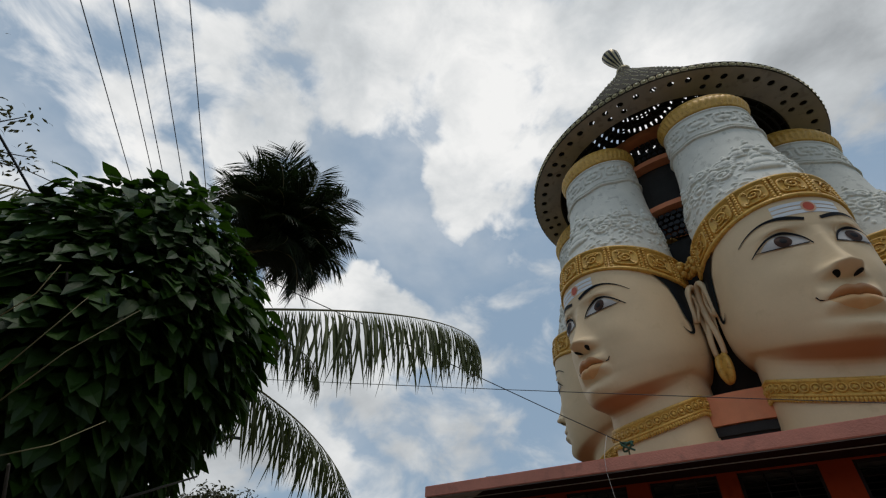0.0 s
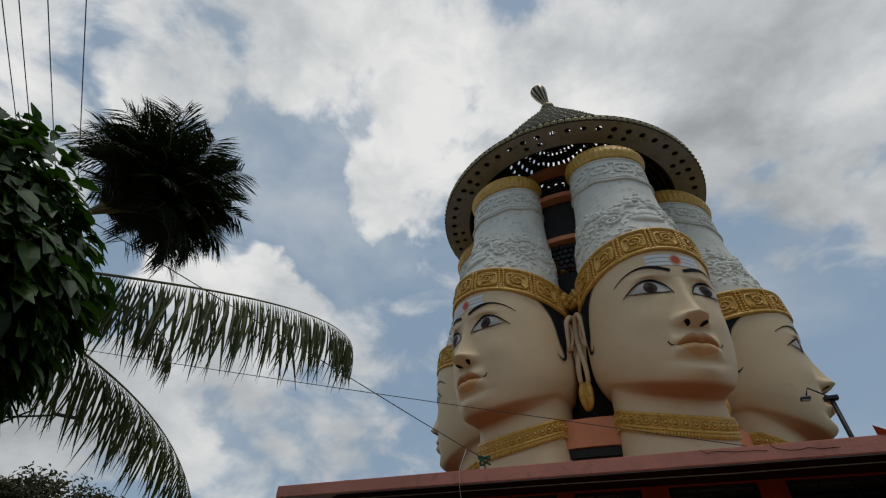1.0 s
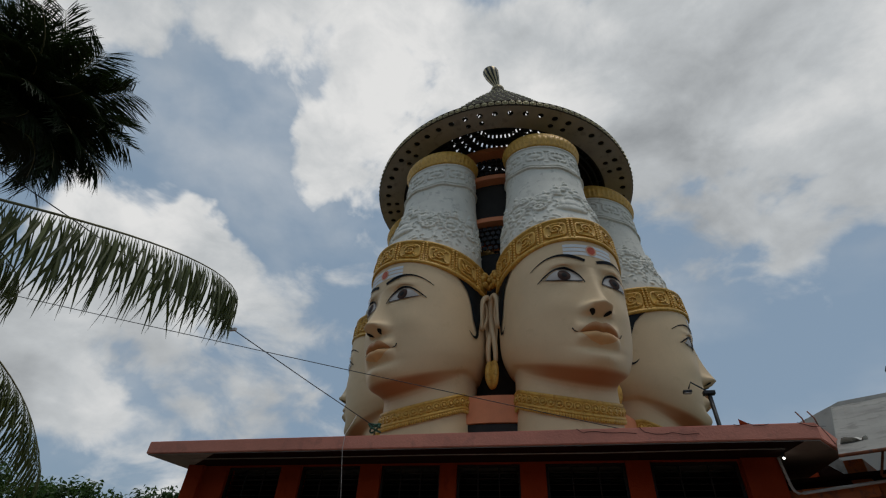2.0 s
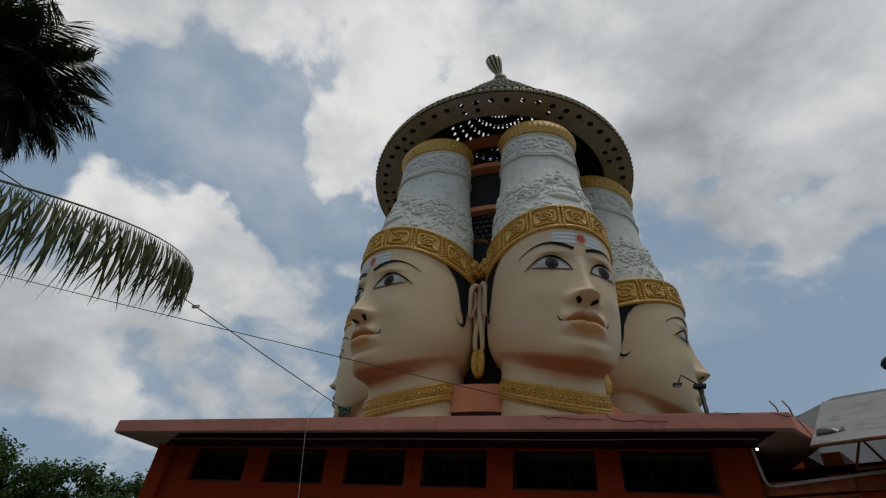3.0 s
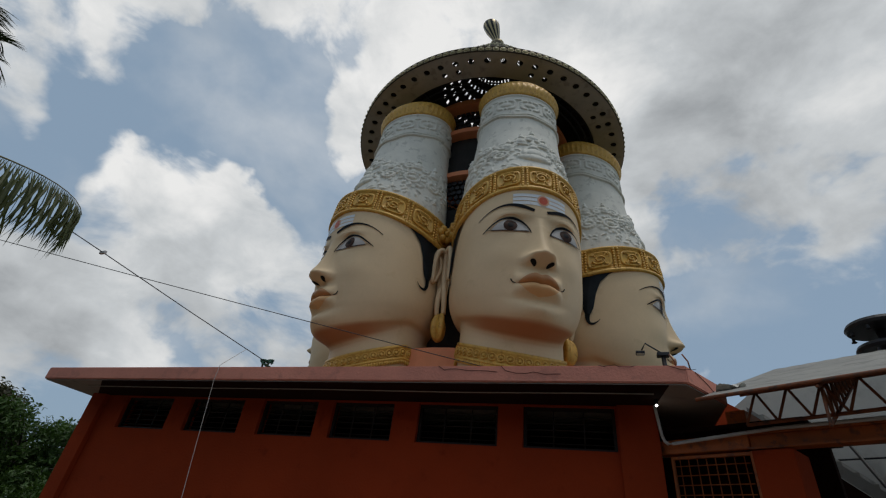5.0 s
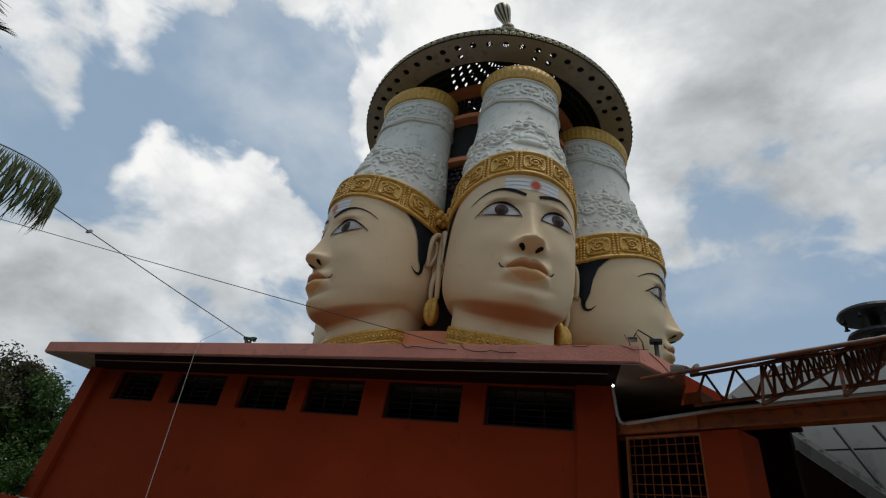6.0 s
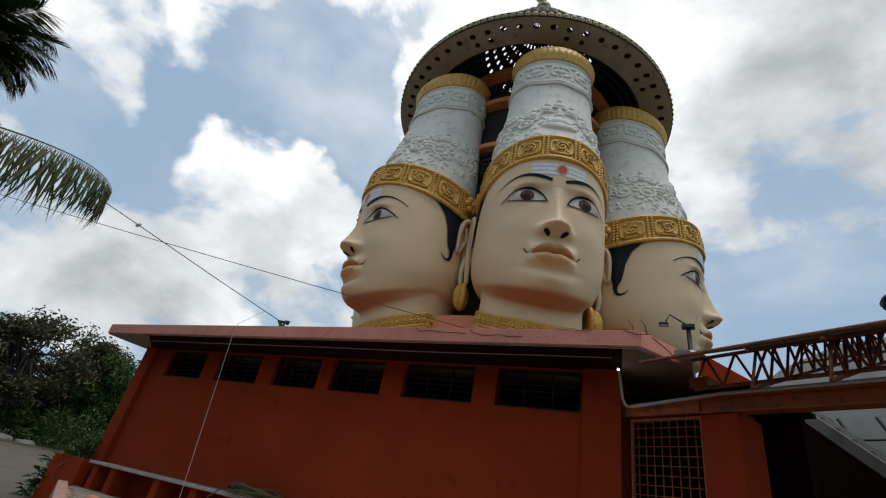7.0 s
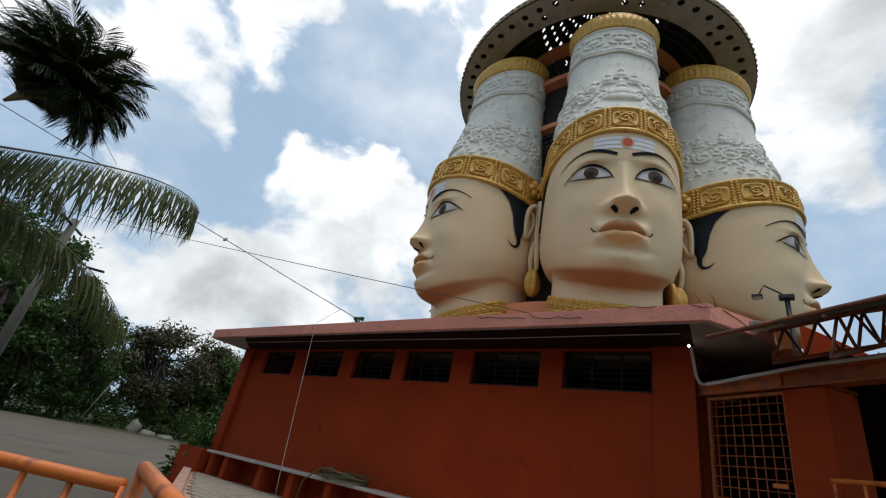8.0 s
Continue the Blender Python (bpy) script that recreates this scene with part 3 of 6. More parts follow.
def build_head():
    s = Sculpt()
    skin = M["skin"]
    # the head itself, on a fine net that is closest at the features
    zs = np.concatenate([np.linspace(3.6, 5.8, 12), np.linspace(5.88, 6.5, 26), np.linspace(6.53, 9.3, 110), np.linspace(9.36, 10.5, 16)])
    ang = np.concatenate([np.linspace(-180, -62, 22)[:-1], np.linspace(-62, 62, 120), np.linspace(62, 180, 22)[1:-1]])
    A = np.radians(ang)
    w, d, p = head_size(zs)
    S, C = np.sin(A)[:, None], np.cos(A)[:, None]
    l = w[None] * np.sign(S) * np.abs(S) ** (2 / p[None])
    x = np.where(C > 0, d[None], 1.6) * np.sign(C) * np.abs(C) ** (2 / p[None])
    Z = np.broadcast_to(zs[None], l.shape)
    rel = face_relief(l, Z) * np.clip(C * 4, 0, 1)
    rise = 0.68 * (1 - np.clip(np.cos(A), 0, 1))[:, None] * np.interp(zs, [5.3, 6.0, 6.12, 7.7], [0.3, 1, 1, 0])[None]
    P = np.stack([R0 + x + rel, l, Z + rise], -1)
    s.grid(P, skin, close=True)
    # terracotta tint under the jaw, paint with warm bounce put into the colour, fading out over the throat and towards
    # the ears
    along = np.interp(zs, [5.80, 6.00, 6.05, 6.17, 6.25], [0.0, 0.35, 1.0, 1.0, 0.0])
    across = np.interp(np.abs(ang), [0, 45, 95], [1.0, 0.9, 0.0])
    jaw_tint = (across[:, None] * along[None]).reshape(-1) * 0.95
    for sg in (1, -1):
        # eye
        lower = arc([(0.27, 8.53), (0.58, 8.54), (0.90, 8.55), (1.17, 8.61)])
        upper = arc([(0.27, 8.53), (0.52, 8.87), (0.88, 8.89), (1.17, 8.62)])
        flip = np.array([sg, 1.0])
        s.strip(lower * flip, upper * flip, M["eyewhite"], 6, 0.014)
        disc(s, sg * 0.74, 8.715, 0.172, M["iris"], 0.026, 1.0)
        disc(s, sg * 0.74, 8.715, 0.075, M["black"], 0.032)
        stroke(s, [(sg * 0.23, 8.48), (sg * 0.52, 8.895), (sg * 0.90, 8.915), (sg * 1.32, 8.56)], [0.03, 0.07, 0.075, 0.02], M["black"], lift=0.042)
        stroke(s, [(sg * 0.28, 8.54), (sg * 0.58, 8.54), (sg * 0.90, 8.555), (sg * 1.25, 8.64)], [0.03, 0.02, 0.022, 0.012], M["black"], lift=0.03)
        # upper lid, a raised fold of paint
        stroke(s, [(sg * 0.36, 8.76), (sg * 0.56, 9.05), (sg * 0.95, 9.03), (sg * 1.24, 8.74)], [0.02, 0.05, 0.05, 0.01], skin, lift=0.04)
        # brow
        stroke(s, [(sg * 0.17, 9.19), (sg * 0.55, 9.31), (sg * 1.00, 9.33), (sg * 1.44, 9.02)], [0.09, 0.10, 0.055, 0.015], M["black"], lift=0.02)
        # nostril
        a = np.linspace(0, 2 * np.pi, 14, endpoint=False)
        q = np.concatenate([[[sg * 0.215, 7.575]], np.stack([sg * 0.215 + 0.085 * np.cos(a), 7.575 + 0.03 * np.sin(a) + 0.02 * np.cos(a) * sg], -1)])
        s.add(face_point(q[:, 0], q[:, 1], 0.014), [(0, 1 + i, 1 + (i + 1) % 14) for i in range(14)], M["black"])
        stroke(s, [(sg * 0.44, 7.08), (sg * 0.56, 7.05), (sg * 0.67, 7.16)], [0.045, 0.03, 0.02], M["liptop"], 10, 0.02)
        stroke(s, [(sg * 0.56, 7.06), (sg * 0.62, 7.09), (sg * 0.67, 7.17)], [0.02, 0.03, 0.03], M["black"], 8, 0.026)
        # hair beside the face, ending in a curl before the ear
        zz = np.linspace(8.10, 10.25, 26)
        rf = np.interp(zz, [8.10, 8.3, 8.8, 9.2, 9.5, 9.8, 10.25], [4.16, 4.26, 4.36, 4.52, 4.80, 5.30, 5.75])
        rb = np.interp(zz, [8.10, 8.5, 9.3, 10.25], [4.00, 3.88, 3.75, 3.6])
        t = np.linspace(0, 1, 9)[None]
        R = rb[:, None] * (1 - t) + rf[:, None] * t
        lift = 0.03 + 0.03 * np.sin(t * np.pi) + 0.008 * np.sin(t * 30 + zz[:, None] * 5)
        s.grid(side_point(R, np.broadcast_to(zz[:, None], R.shape), sg, lift), M["hair"])
        stroke(s, [(4.08, 8.16), (4.08, 7.86), (4.22, 7.78), (4.42, 7.92)], [0.16, 0.10, 0.07, 0.015], M["hair"], 18, 0.03, side_point, sgn=sg)
        # ear: a long curled rim with a hanging lobe
        rim = [(3.86, 8.15), (3.90, 8.75), (3.86, 9.20), (3.66, 9.40), (3.44, 9.28), (3.36, 8.80), (3.46, 8.25), (3.60, 7.85), (3.60, 7.45), (3.50, 7.12)]
        cc = np.concatenate([np.linspace(rim[i], rim[i + 1], 5)[:-1] for i in range(len(rim) - 1)])
        for _ in range(3):
            cc[1:-1] = (cc[:-2] + 2 * cc[1:-1] + cc[2:]) / 4
        pts = [(r_, sg * (1.80 + 0.10 * math.sin(i / len(cc) * 3.1)), z_) for i, (r_, z_) in enumerate(cc)]
        v, f_ = tube_data(pts, [0.065 + 0.03 * math.sin(i / len(cc) * math.pi) for i in range(len(cc))], 10)
        s.add(v, f_, skin)
        plate_ = [(r_, sg * 1.80, z_) for r_, z_ in cc[:40]]
        s.add([(3.62, sg * 1.74, 8.5)] + plate_, [(0, 1 + i, 2 + i) for i in range(len(plate_) - 1)], skin)
        inner = [(3.80, 8.2), (3.70, 8.45), (3.62, 8.7), (3.66, 9.0), (3.74, 9.1)]
        v, f_ = tube_data([(r_, sg * 1.84, z_) for r_, z_ in inner], 0.05, 8)
        s.add(v, f_, skin)
        # ear stud: a thick gold disc with a boss
        prof = [(0.0, 0.10), (0.10, 0.10), (0.13, 0.05), (0.26, 0.05), (0.31, 0.0), (0.31, -0.06), (0.26, -0.10), (0.0, -0.10)]
        v, f_ = lathe_data(prof, 22)
        v = [(3.46 + a_ * 0.85, sg * (1.88 + c_), 6.84 + b_ * 1.35) for a_, b_, c_ in v]
        s.add(v, f_, M["gold"])
    # mouth
    lx = np.linspace(-0.52, 0.52, 41)
    fall = np.clip(1 - (np.abs(lx) / 0.52) ** 2, 0, 1)
    seam = 7.05 + 0.05 * np.clip(1 - (np.abs(lx) / 0.45) ** 2, 0, 1) - 0.03 * bell(lx, 0.09)
    up_l = np.stack([lx, seam], -1)
    up_h = np.stack([lx, seam + 0.215 * fall ** 0.75 - 0.03 * bell(lx, 0.1)], -1)
    s.strip(up_l, up_h, M["liptop"], 8, 0.010)
    low_l = np.stack([lx, seam - 0.30 * np.clip(1 - (np.abs(lx) / 0.50) ** 2.4, 0, 1) ** 0.7], -1)
    s.strip(low_l, up_l - np.array([0, 0.010]), M["lip"], 8, 0.010)
    s.strip(up_l - np.array([0, 0.016]), up_l + np.array([0, 0.010]), M["iris"], 2, 0.016)
    # forehead mark: three ash stripes and a red dot in a pale ring
    for i in range(3):
        z = 9.34 + 0.130 * i
        xs_ = np.linspace(-0.72, 0.72, 30)
        bow = 0.03 * np.cos(xs_ * 1.5)
        s.strip(np.stack([xs_, z + bow], -1), np.stack([xs_, z + bow + 0.10], -1), M["ash"], 2, 0.008)
    disc(s, 0.06, 9.55, 0.165, M["peach"], 0.014, 1.05, 24)
    disc(s, 0.06, 9.55, 0.120, M["red"], 0.019, 1.05, 24)
    # necklace: a band with a row of bosses and a beaded edge, lower in front
    an = np.radians(np.linspace(-128, 128, 90))

    def neck_pt(a, z, lift):
        w, d, p = head_size(np.full_like(a, 5.4))
        return np.stack([R0 + (d + lift) * np.cos(a) * np.where(np.cos(a) > 0, 1, 1.3), (w + lift) * np.sin(a), z], -1)

    top = 6.17 - 0.52 * np.clip(np.cos(an), 0, 1)
    rows = [(0.0, 0.01), (0.0, 0.06), (-0.07, 0.08), (-0.09, 0.05), (-0.34, 0.05), (-0.36, 0.08), (-0.41, 0.08), (-0.43, 0.01)]
    s.grid(np.stack([neck_pt(an, top + dz, li) for dz, li in rows], 1), M["gold"])
    for i in range(0, 90, 3):
        c = neck_pt(an[i:i + 1], top[i:i + 1] - 0.215, 0.05)[0]
        nrm = np.array([math.cos(an[i]), math.sin(an[i]), 0])
        tn = np.array([-nrm[1], nrm[0], 0])
        for rr, hh, ri in ((0.105, 0.035, 0.075), (0.045, 0.05, 0.0)):
            v, f_ = lathe_data([(rr, -0.02), (rr, hh), (ri, hh), (ri, hh - 0.02)], 12)
            s.add([c + nrm * q[2] + tn * q[0] + np.array([0, 0, q[1]]) for q in v], f_, M["gold"])
        for h in (-1, 0, 1):
            j = min(89, max(0, i + h))
            c2 = neck_pt(an[j:j + 1], top[j:j + 1] - 0.46, 0.05)[0]
            v, f_ = lathe_data([(0.0, 0.05), (0.035, 0.03), (0.042, 0.0), (0.03, -0.05), (0.0, -0.08)], 6)
            s.add([c2 + np.array(q) for q in v], f_, M["gold"])
    ob = s.done("statue_head")
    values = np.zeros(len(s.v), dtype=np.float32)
    values[:len(jaw_tint)] = jaw_tint
    ob.data.attributes.new("terracotta_tint", "FLOAT", "POINT").data.foreach_set("value", values)
    return ob


head_label = "giant cream-painted statue head with painted eyes and gold necklace"
head = tagged(build_head(), head_label, "statue", "statue heads round the tower")
AZ = [FACE_A, -2.0, 58.0, 120.0, 182.0, 241.5]
FRONT = (AXIS[0] + 0.10 * math.cos(radians(FACE_A)), AXIS[1] + 0.10 * math.sin(radians(FACE_A)), 0)
head.matrix_world = pose(*FRONT, 0, 0, AZ[0])
for a in AZ[1:]:
    copy_thing(head, pose(*AXIS, 0, 0, 0, a))

# ---- headdresses ----
CROWN = [  # z, half width, front depth, back depth
    (10.45, 1.72, 2.08, 1.5), (10.9, 1.71, 1.98, 1.5), (11.7, 1.63, 1.76, 1.5), (12.4, 1.53, 1.60, 1.45), (13.4, 1.42, 1.46, 1.40), (14.6, 1.36, 1.36, 1.36), (15.50, 1.33, 1.33, 1.33)]


def forward_dip(z):
    """How much the upper rings dip towards the front, per metre."""
    return 0.30 * np.clip((z - 11.6) / 2.4, 0, 1)


def crown_pt(a, z, lift=0.0):
    w, d, b = lerp_table(CROWN, z)
    c, si = math.cos(a), math.sin(a)
    return Vector((R0 + ((d if c > 0 else b) + lift) * c, (w + lift) * si, z))


def band_pt(a, h, lift=0.0):
    """A point of the head band: it dips towards the ears. h runs from 0 at its lower to 1 at its upper edge."""
    c = math.cos(a)
    z0 = 9.42 + 0.46 * max(c, 0) ** 0.9 - 0.1 * max(-c, 0)
    z = z0 + h * (1.04 - 0.15 * max(c, 0))
    w, d = 1.84 - 0.02 * h, 2.28 - 0.08 * h
    return Vector((R0 + ((d if c > 0 else 1.7) + lift) * c, (w + lift) * math.sin(a), z))


def build_headdress():
    top = thing("headdress", "tall white plaster headdress with carved relief and gold bands", "headdress", "headdresses round the tower")
    # white column: plain ground with raised scrolls, leaves and flowers, mirrored about the middle
    rng = random.Random(5)
    zs = np.linspace(10.45, 15.45, 225)
    an = np.concatenate([np.linspace(-math.pi, -2.1, 30)[:-1], np.linspace(-2.1, 2.1, 290), np.linspace(2.1, math.pi, 30)[1:-1]])
    Zg, Ag = np.meshgrid(zs, an)
    W = [np.interp(Zg, [r[0] for r in CROWN], [r[i] for r in CROWN]) for i in (1, 2, 3)]
    rel = np.zeros_like(Zg)
    U = np.abs(Ag) * 1.5

    def mound(u, z, ru, rz, amp, turn=0.0):
        """A raised lump with a rounded, steep edge."""
        c_, s_ = math.cos(turn), math.sin(turn)
        du, dz = U - u, Zg - z
        q = ((du * c_ + dz * s_) / ru) ** 2 + ((dz * c_ - du * s_) / rz) ** 2
        np.maximum(rel, 0.8 * amp * np.sqrt(np.clip(1.15 - q, 0, 1)), out=rel)

    def ring(u, z, r, wd, amp):
        q = np.abs(np.hypot(U - u, Zg - z) - r) / wd
        np.maximum(rel, amp * np.sqrt(np.clip(1.1 - q ** 2, 0, 1)), out=rel)

    def scroll(u, z, r, turns, start, amp, sense=1):
        for k in range(int(turns * 14)):
            t = k / (turns * 14)
            g = start + sense * t * turns * 2 * math.pi
            rr = r * (1 - 0.85 * t)
            mound(u + rr * math.cos(g), z + rr * math.sin(g), 0.06, 0.06, amp)

    def flower(u, z, r):
        ring(u, z, r * 0.62, 0.045, 0.06)
        mound(u, z, r * 0.3, r * 0.3, 0.10)
        for k in range(12):
            g = k / 12 * 2 * math.pi
            mound(u + r * math.cos(g), z + r * math.sin(g), r * 0.22, r * 0.15, 0.07, g)

    # middle: a niche with an arch of beads round a stack of rounded forms
    for u, z, ru, rz, amp in ((0, 11.55, 0.46, 0.16, 0.13), (0, 11.88, 0.24, 0.26, 0.15), (0.27, 11.86, 0.09, 0.2, 0.10), (0, 12.24, 0.14, 0.16, 0.16), (0, 12.48, 0.11, 0.16, 0.13), (0, 12.68, 0.05, 0.12, 0.10)):
        mound(u, z, ru, rz, amp)
    for k in range(13):
        g = k / 12 * math.pi / 2
        mound(0.62 * math.cos(g), 11.95 + 0.86 * math.sin(g), 0.075, 0.075, 0.08)
        if k % 2:
            mound(0.76 * math.cos(g), 11.95 + 1.02 * math.sin(g), 0.09, 0.055, 0.07, g)
    scroll(0.95, 11.72, 0.26, 1.7, 0.5, 0.09)
    scroll(0.92, 12.32, 0.19, 1.5, 2.4, 0.08, -1)
    flower(1.62, 11.72, 0.36)
    scroll(1.45, 12.36, 0.20, 1.5, 0.2, 0.08)
    scroll(1.98, 12.30, 0.17, 1.4, 3.0, 0.07, -1)
    scroll(2.28, 11.66, 0.24, 1.6, 1.0, 0.08, -1)
    flower(2.85, 11.75, 0.30)
    # small seated shapes climb the middle like a gable, with a knop on top
    for u, z, k_ in ((0.36, 12.62, 1.0), (0.74, 12.30, 0.9), (1.12, 12.06, 0.8), (1.75, 12.44, 0.8), (2.35, 12.30, 0.8), (0.0, 12.92, 1.0)):
        mound(u, z, 0.15 * k_, 0.17 * k_, 0.13)
        mound(u, z + 0.25 * k_, 0.09 * k_, 0.10 * k_, 0.13)
        mound(u, z + 0.40 * k_, 0.04 * k_, 0.10 * k_, 0.09)
        mound(u + 0.14 * k_, z + 0.03, 0.05, 0.13 * k_, 0.08, 0.5)
        mound(u, z - 0.16 * k_, 0.22 * k_, 0.06, 0.09)
    for _ in range(150):
        u = rng.uniform(0.4, 3.2)
        z = rng.uniform(10.9, 12.72 - 0.25 * abs(math.sin(u * 2.2)))
        mound(u, z, rng.uniform(0.05, 0.11), rng.uniform(0.025, 0.045), rng.uniform(0.03, 0.06), rng.uniform(0, 3.1))
    # mouldings near the top, with scrolled cartouches between
    wave = 0.035 * np.cos(Ag * 8)
    for zc, wd, amp in ((14.22, 0.05, 0.075), (14.36, 0.03, 0.04), (15.36, 0.05, 0.04)):
        rel = np.maximum(rel, amp * np.sqrt(np.clip(1 - ((Zg - zc - (wave if zc < 15 else 0)) / wd) ** 2, 0, 1)))
    for k in range(6):
        u = 0.0 if k == 0 else k * 0.92
        for t in np.linspace(0, 2 * math.pi, 36, endpoint=False):
            x_, y_ = math.copysign(abs(math.cos(t)) ** 0.45, math.cos(t)), math.copysign(abs(math.sin(t)) ** 0.45, math.sin(t))
            mound(u + 0.34 * x_, 14.86 + 0.20 * y_, 0.055, 0.055, 0.055)
        mound(u, 14.86, 0.20, 0.10, 0.06)
        mound(u + 0.46, 15.12, 0.16, 0.045, 0.05)
        mound(u + 0.46, 14.55, 0.10, 0.045, 0.04)
    C_, S_ = np.cos(Ag), np.sin(Ag)
    X = R0 + (np.where(C_ > 0, W[1], W[2]) + rel) * C_
    Y = (W[0] + rel) * S_
    P = np.stack([X, Y, Zg - forward_dip(Zg) * (X - R0)], -1)
    s = Sculpt()
    s.grid(P, M["crown"], close=True)
    ob = s.done("column")
    ob.parent = top
    ob["label"] = "white plaster column with carved relief"
    # gold head band with raised rims
    n = 120
    prof = [(0.0, -0.25), (0.0, 0.02), (0.03, 0.06), (0.10, 0.06), (0.13, 0.0), (0.87, 0.0), (0.90, 0.06), (0.97, 0.06), (1.0, 0.02), (1.0, -0.30)]
    P = np.array([[band_pt(-math.pi + 2 * math.pi * k / n, h, li) for h, li in prof] for k in range(n)])
    s = Sculpt()
    s.grid(P, M["gold"], close=True)
    ob = s.done("head_band")
    ob.parent = top
    ob["label"] = "gold-painted head band"

    def on_band(a, h, du, dh, lift):
        q = band_pt(a + du / 1.95, h + dh, lift)
        return q

    # medallions: framed plates with a scroll, parted by beaded uprights
    for k in range(-4, 5):
        a = k * 0.47
        s = Sculpt()
        for (hw, hh, li) in ((0.34, 0.30, 0.05),):
            m_, n_ = 28, 3
            loop = []
            for i in range(m_):
                t = 2 * math.pi * i / m_
                x_ = hw * math.copysign(abs(math.cos(t)) ** 0.55, math.cos(t))
                y_ = hh * math.copysign(abs(math.sin(t)) ** 0.55, math.sin(t))
                loop.append((x_, y_))
            P = np.array([[on_band(a, 0.5, x_ * f_, y_ * f_, li_) for f_, li_ in ((1.0, 0.0), (1.0, 0.04), (0.88, 0.055), (0.82, 0.028), (0.01, 0.035))] for x_, y_ in loop])
            s.grid(P, M["gold"], close=True)
        spiral = [(0.20 * (1 - t) * math.cos(t * 11 + k), 0.19 * (1 - t) * math.sin(t * 11 + k)) for t in np.linspace(0, 0.9, 26)]
        v, f_ = tube_data([on_band(a, 0.5, x_, y_, 0.055) for x_, y_ in spiral], 0.026, 6)
        s.add(v, f_, M["gold"])
        for sx in (-1, 1):
            for sy in (-1, 1):
                arc_ = [(sx * (0.12 + 0.10 * t), sy * (0.10 + 0.12 * math.sin(t * 2.6))) for t in np.linspace(0, 1, 7)]
                v, f_ = tube_data([on_band(a, 0.5, x_, y_, 0.05) for x_, y_ in arc_], 0.02, 5)
                s.add(v, f_, M["gold"])
        ob = s.done("medallion")
        ob.parent = top
    for k in range(-4, 4):
        a = (k + 0.5) * 0.47
        s = Sculpt()
        for du in (-0.06, 0.06):
            for i in range(8):
                c = on_band(a, 0.14 + 0.103 * i, du, 0, 0.03)
                v, f_ = lathe_data([(0.0, 0.05), (0.04, 0.035), (0.05, 0.0), (0.04, -0.035), (0.0, -0.05)], 7)
                s.add([c + Vector(q) for q in v], f_, M["gold"])
        ob = s.done("beading")
        ob.parent = top
        tagged(ob, kind="stuff")
    # rosettes above the ears
    for sg in (1, -1):
        base = band_pt(sg * 1.88, 0.58, 0.10)
        s = Sculpt()
        v, f_ = lathe_data([(0.0, 0.10), (0.07, 0.09), (0.10, 0.0), (0.0, -0.08)], 10)
        s.add([base + Vector((q[0], sg * 0.10 + q[2], q[1])) for q in v], f_, M["gold"])
        rosette = s.done("rosette")
        rosette.parent = top
        for k in range(6):
            t = k / 6 * 2 * math.pi
            c = base + Vector((0.20 * math.cos(t), 0.03 * sg, 0.20 * math.sin(t)))
            s = Sculpt()
            v, f_ = lathe_data([(0.0, 0.07), (0.09, 0.06), (0.13, 0.0), (0.10, -0.06), (0.0, -0.07)], 10)
            s.add([c + Vector((q[0], q[2] * 1.3, q[1])) for q in v], f_, M["gold"])
            s.done("petal").parent = rosette
    # ribbed gold ring on top
    s = Sculpt()
    prof = [(1.28, 15.40), (1.37, 15.41), (1.41, 15.47), (1.39, 15.53), (1.44, 15.66), (1.46, 15.80), (1.43, 15.94), (1.37, 16.00), (1.39, 16.06), (1.33, 16.14), (0.0, 16.16)]
    NA = 144
    P = np.zeros((NA, len(prof), 3))
    for i in range(NA):
        a = 2 * math.pi * i / NA
        for j, (r_, z_) in enumerate(prof):
            rib = 0.03 * (1 if i % 3 else -1) if 3 <= j <= 6 else 0
            P[i, j] = (R0 + (r_ + rib) * math.cos(a), (r_ + rib) * math.sin(a), z_ - 0.30 * (r_ + rib) * math.cos(a))
    s.grid(P, M["gold"], close=True)
    ob = s.done("ribbed_ring")
    ob.parent = top
    ob["label"] = "ribbed gold ring"
    tubes("prop", [([(3.55, 0.55, 16.2), (3.55, 0.55, 17.12)], 0.13)], M["pole"], top, "grey prop under the dome", 10)
    return top


crown = build_headdress()
crown.matrix_world = pose(*FRONT, 0, 0, AZ[0])
for a in AZ[1:]:
    copy_thing(crown, pose(*AXIS, 0, 0, 0, a))

# ---- tower core behind the heads ----
core = thing("tower_core", "concrete tower core coloured near-black for its shaded gaps, with coral ring slabs", "tower", at=(*AXIS, 0), kind="structure")
# the shaft backs the gaps; their shade is put into its near-black colour
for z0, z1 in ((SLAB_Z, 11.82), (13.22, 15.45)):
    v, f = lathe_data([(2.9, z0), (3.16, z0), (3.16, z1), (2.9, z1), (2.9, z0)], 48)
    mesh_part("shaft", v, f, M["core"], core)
v, f = lathe_data([(0.0, 11.5), (2.9, 11.5), (2.9, 11.6), (0.0, 11.6)], 48)
mesh_part("inner_floor", v, f, M["core"], core)
for z, r_o, th in ((8.84, 3.55, 0.22), (13.2, 3.55, 0.20), (15.5, 3.55, 0.22), (17.02, 3.68, 0.24)):
    v, f = lathe_data([(3.12, z - th / 2), (r_o, z - th / 2), (r_o, z + th / 2), (3.12, z + th / 2)], 60)
    mesh_part("ring_slab", v, f, M["coral"], core)
v, f = lathe_data([(2.5, 5.40), (4.22, 5.40), (4.22, 6.14), (2.5, 6.14)], 60)
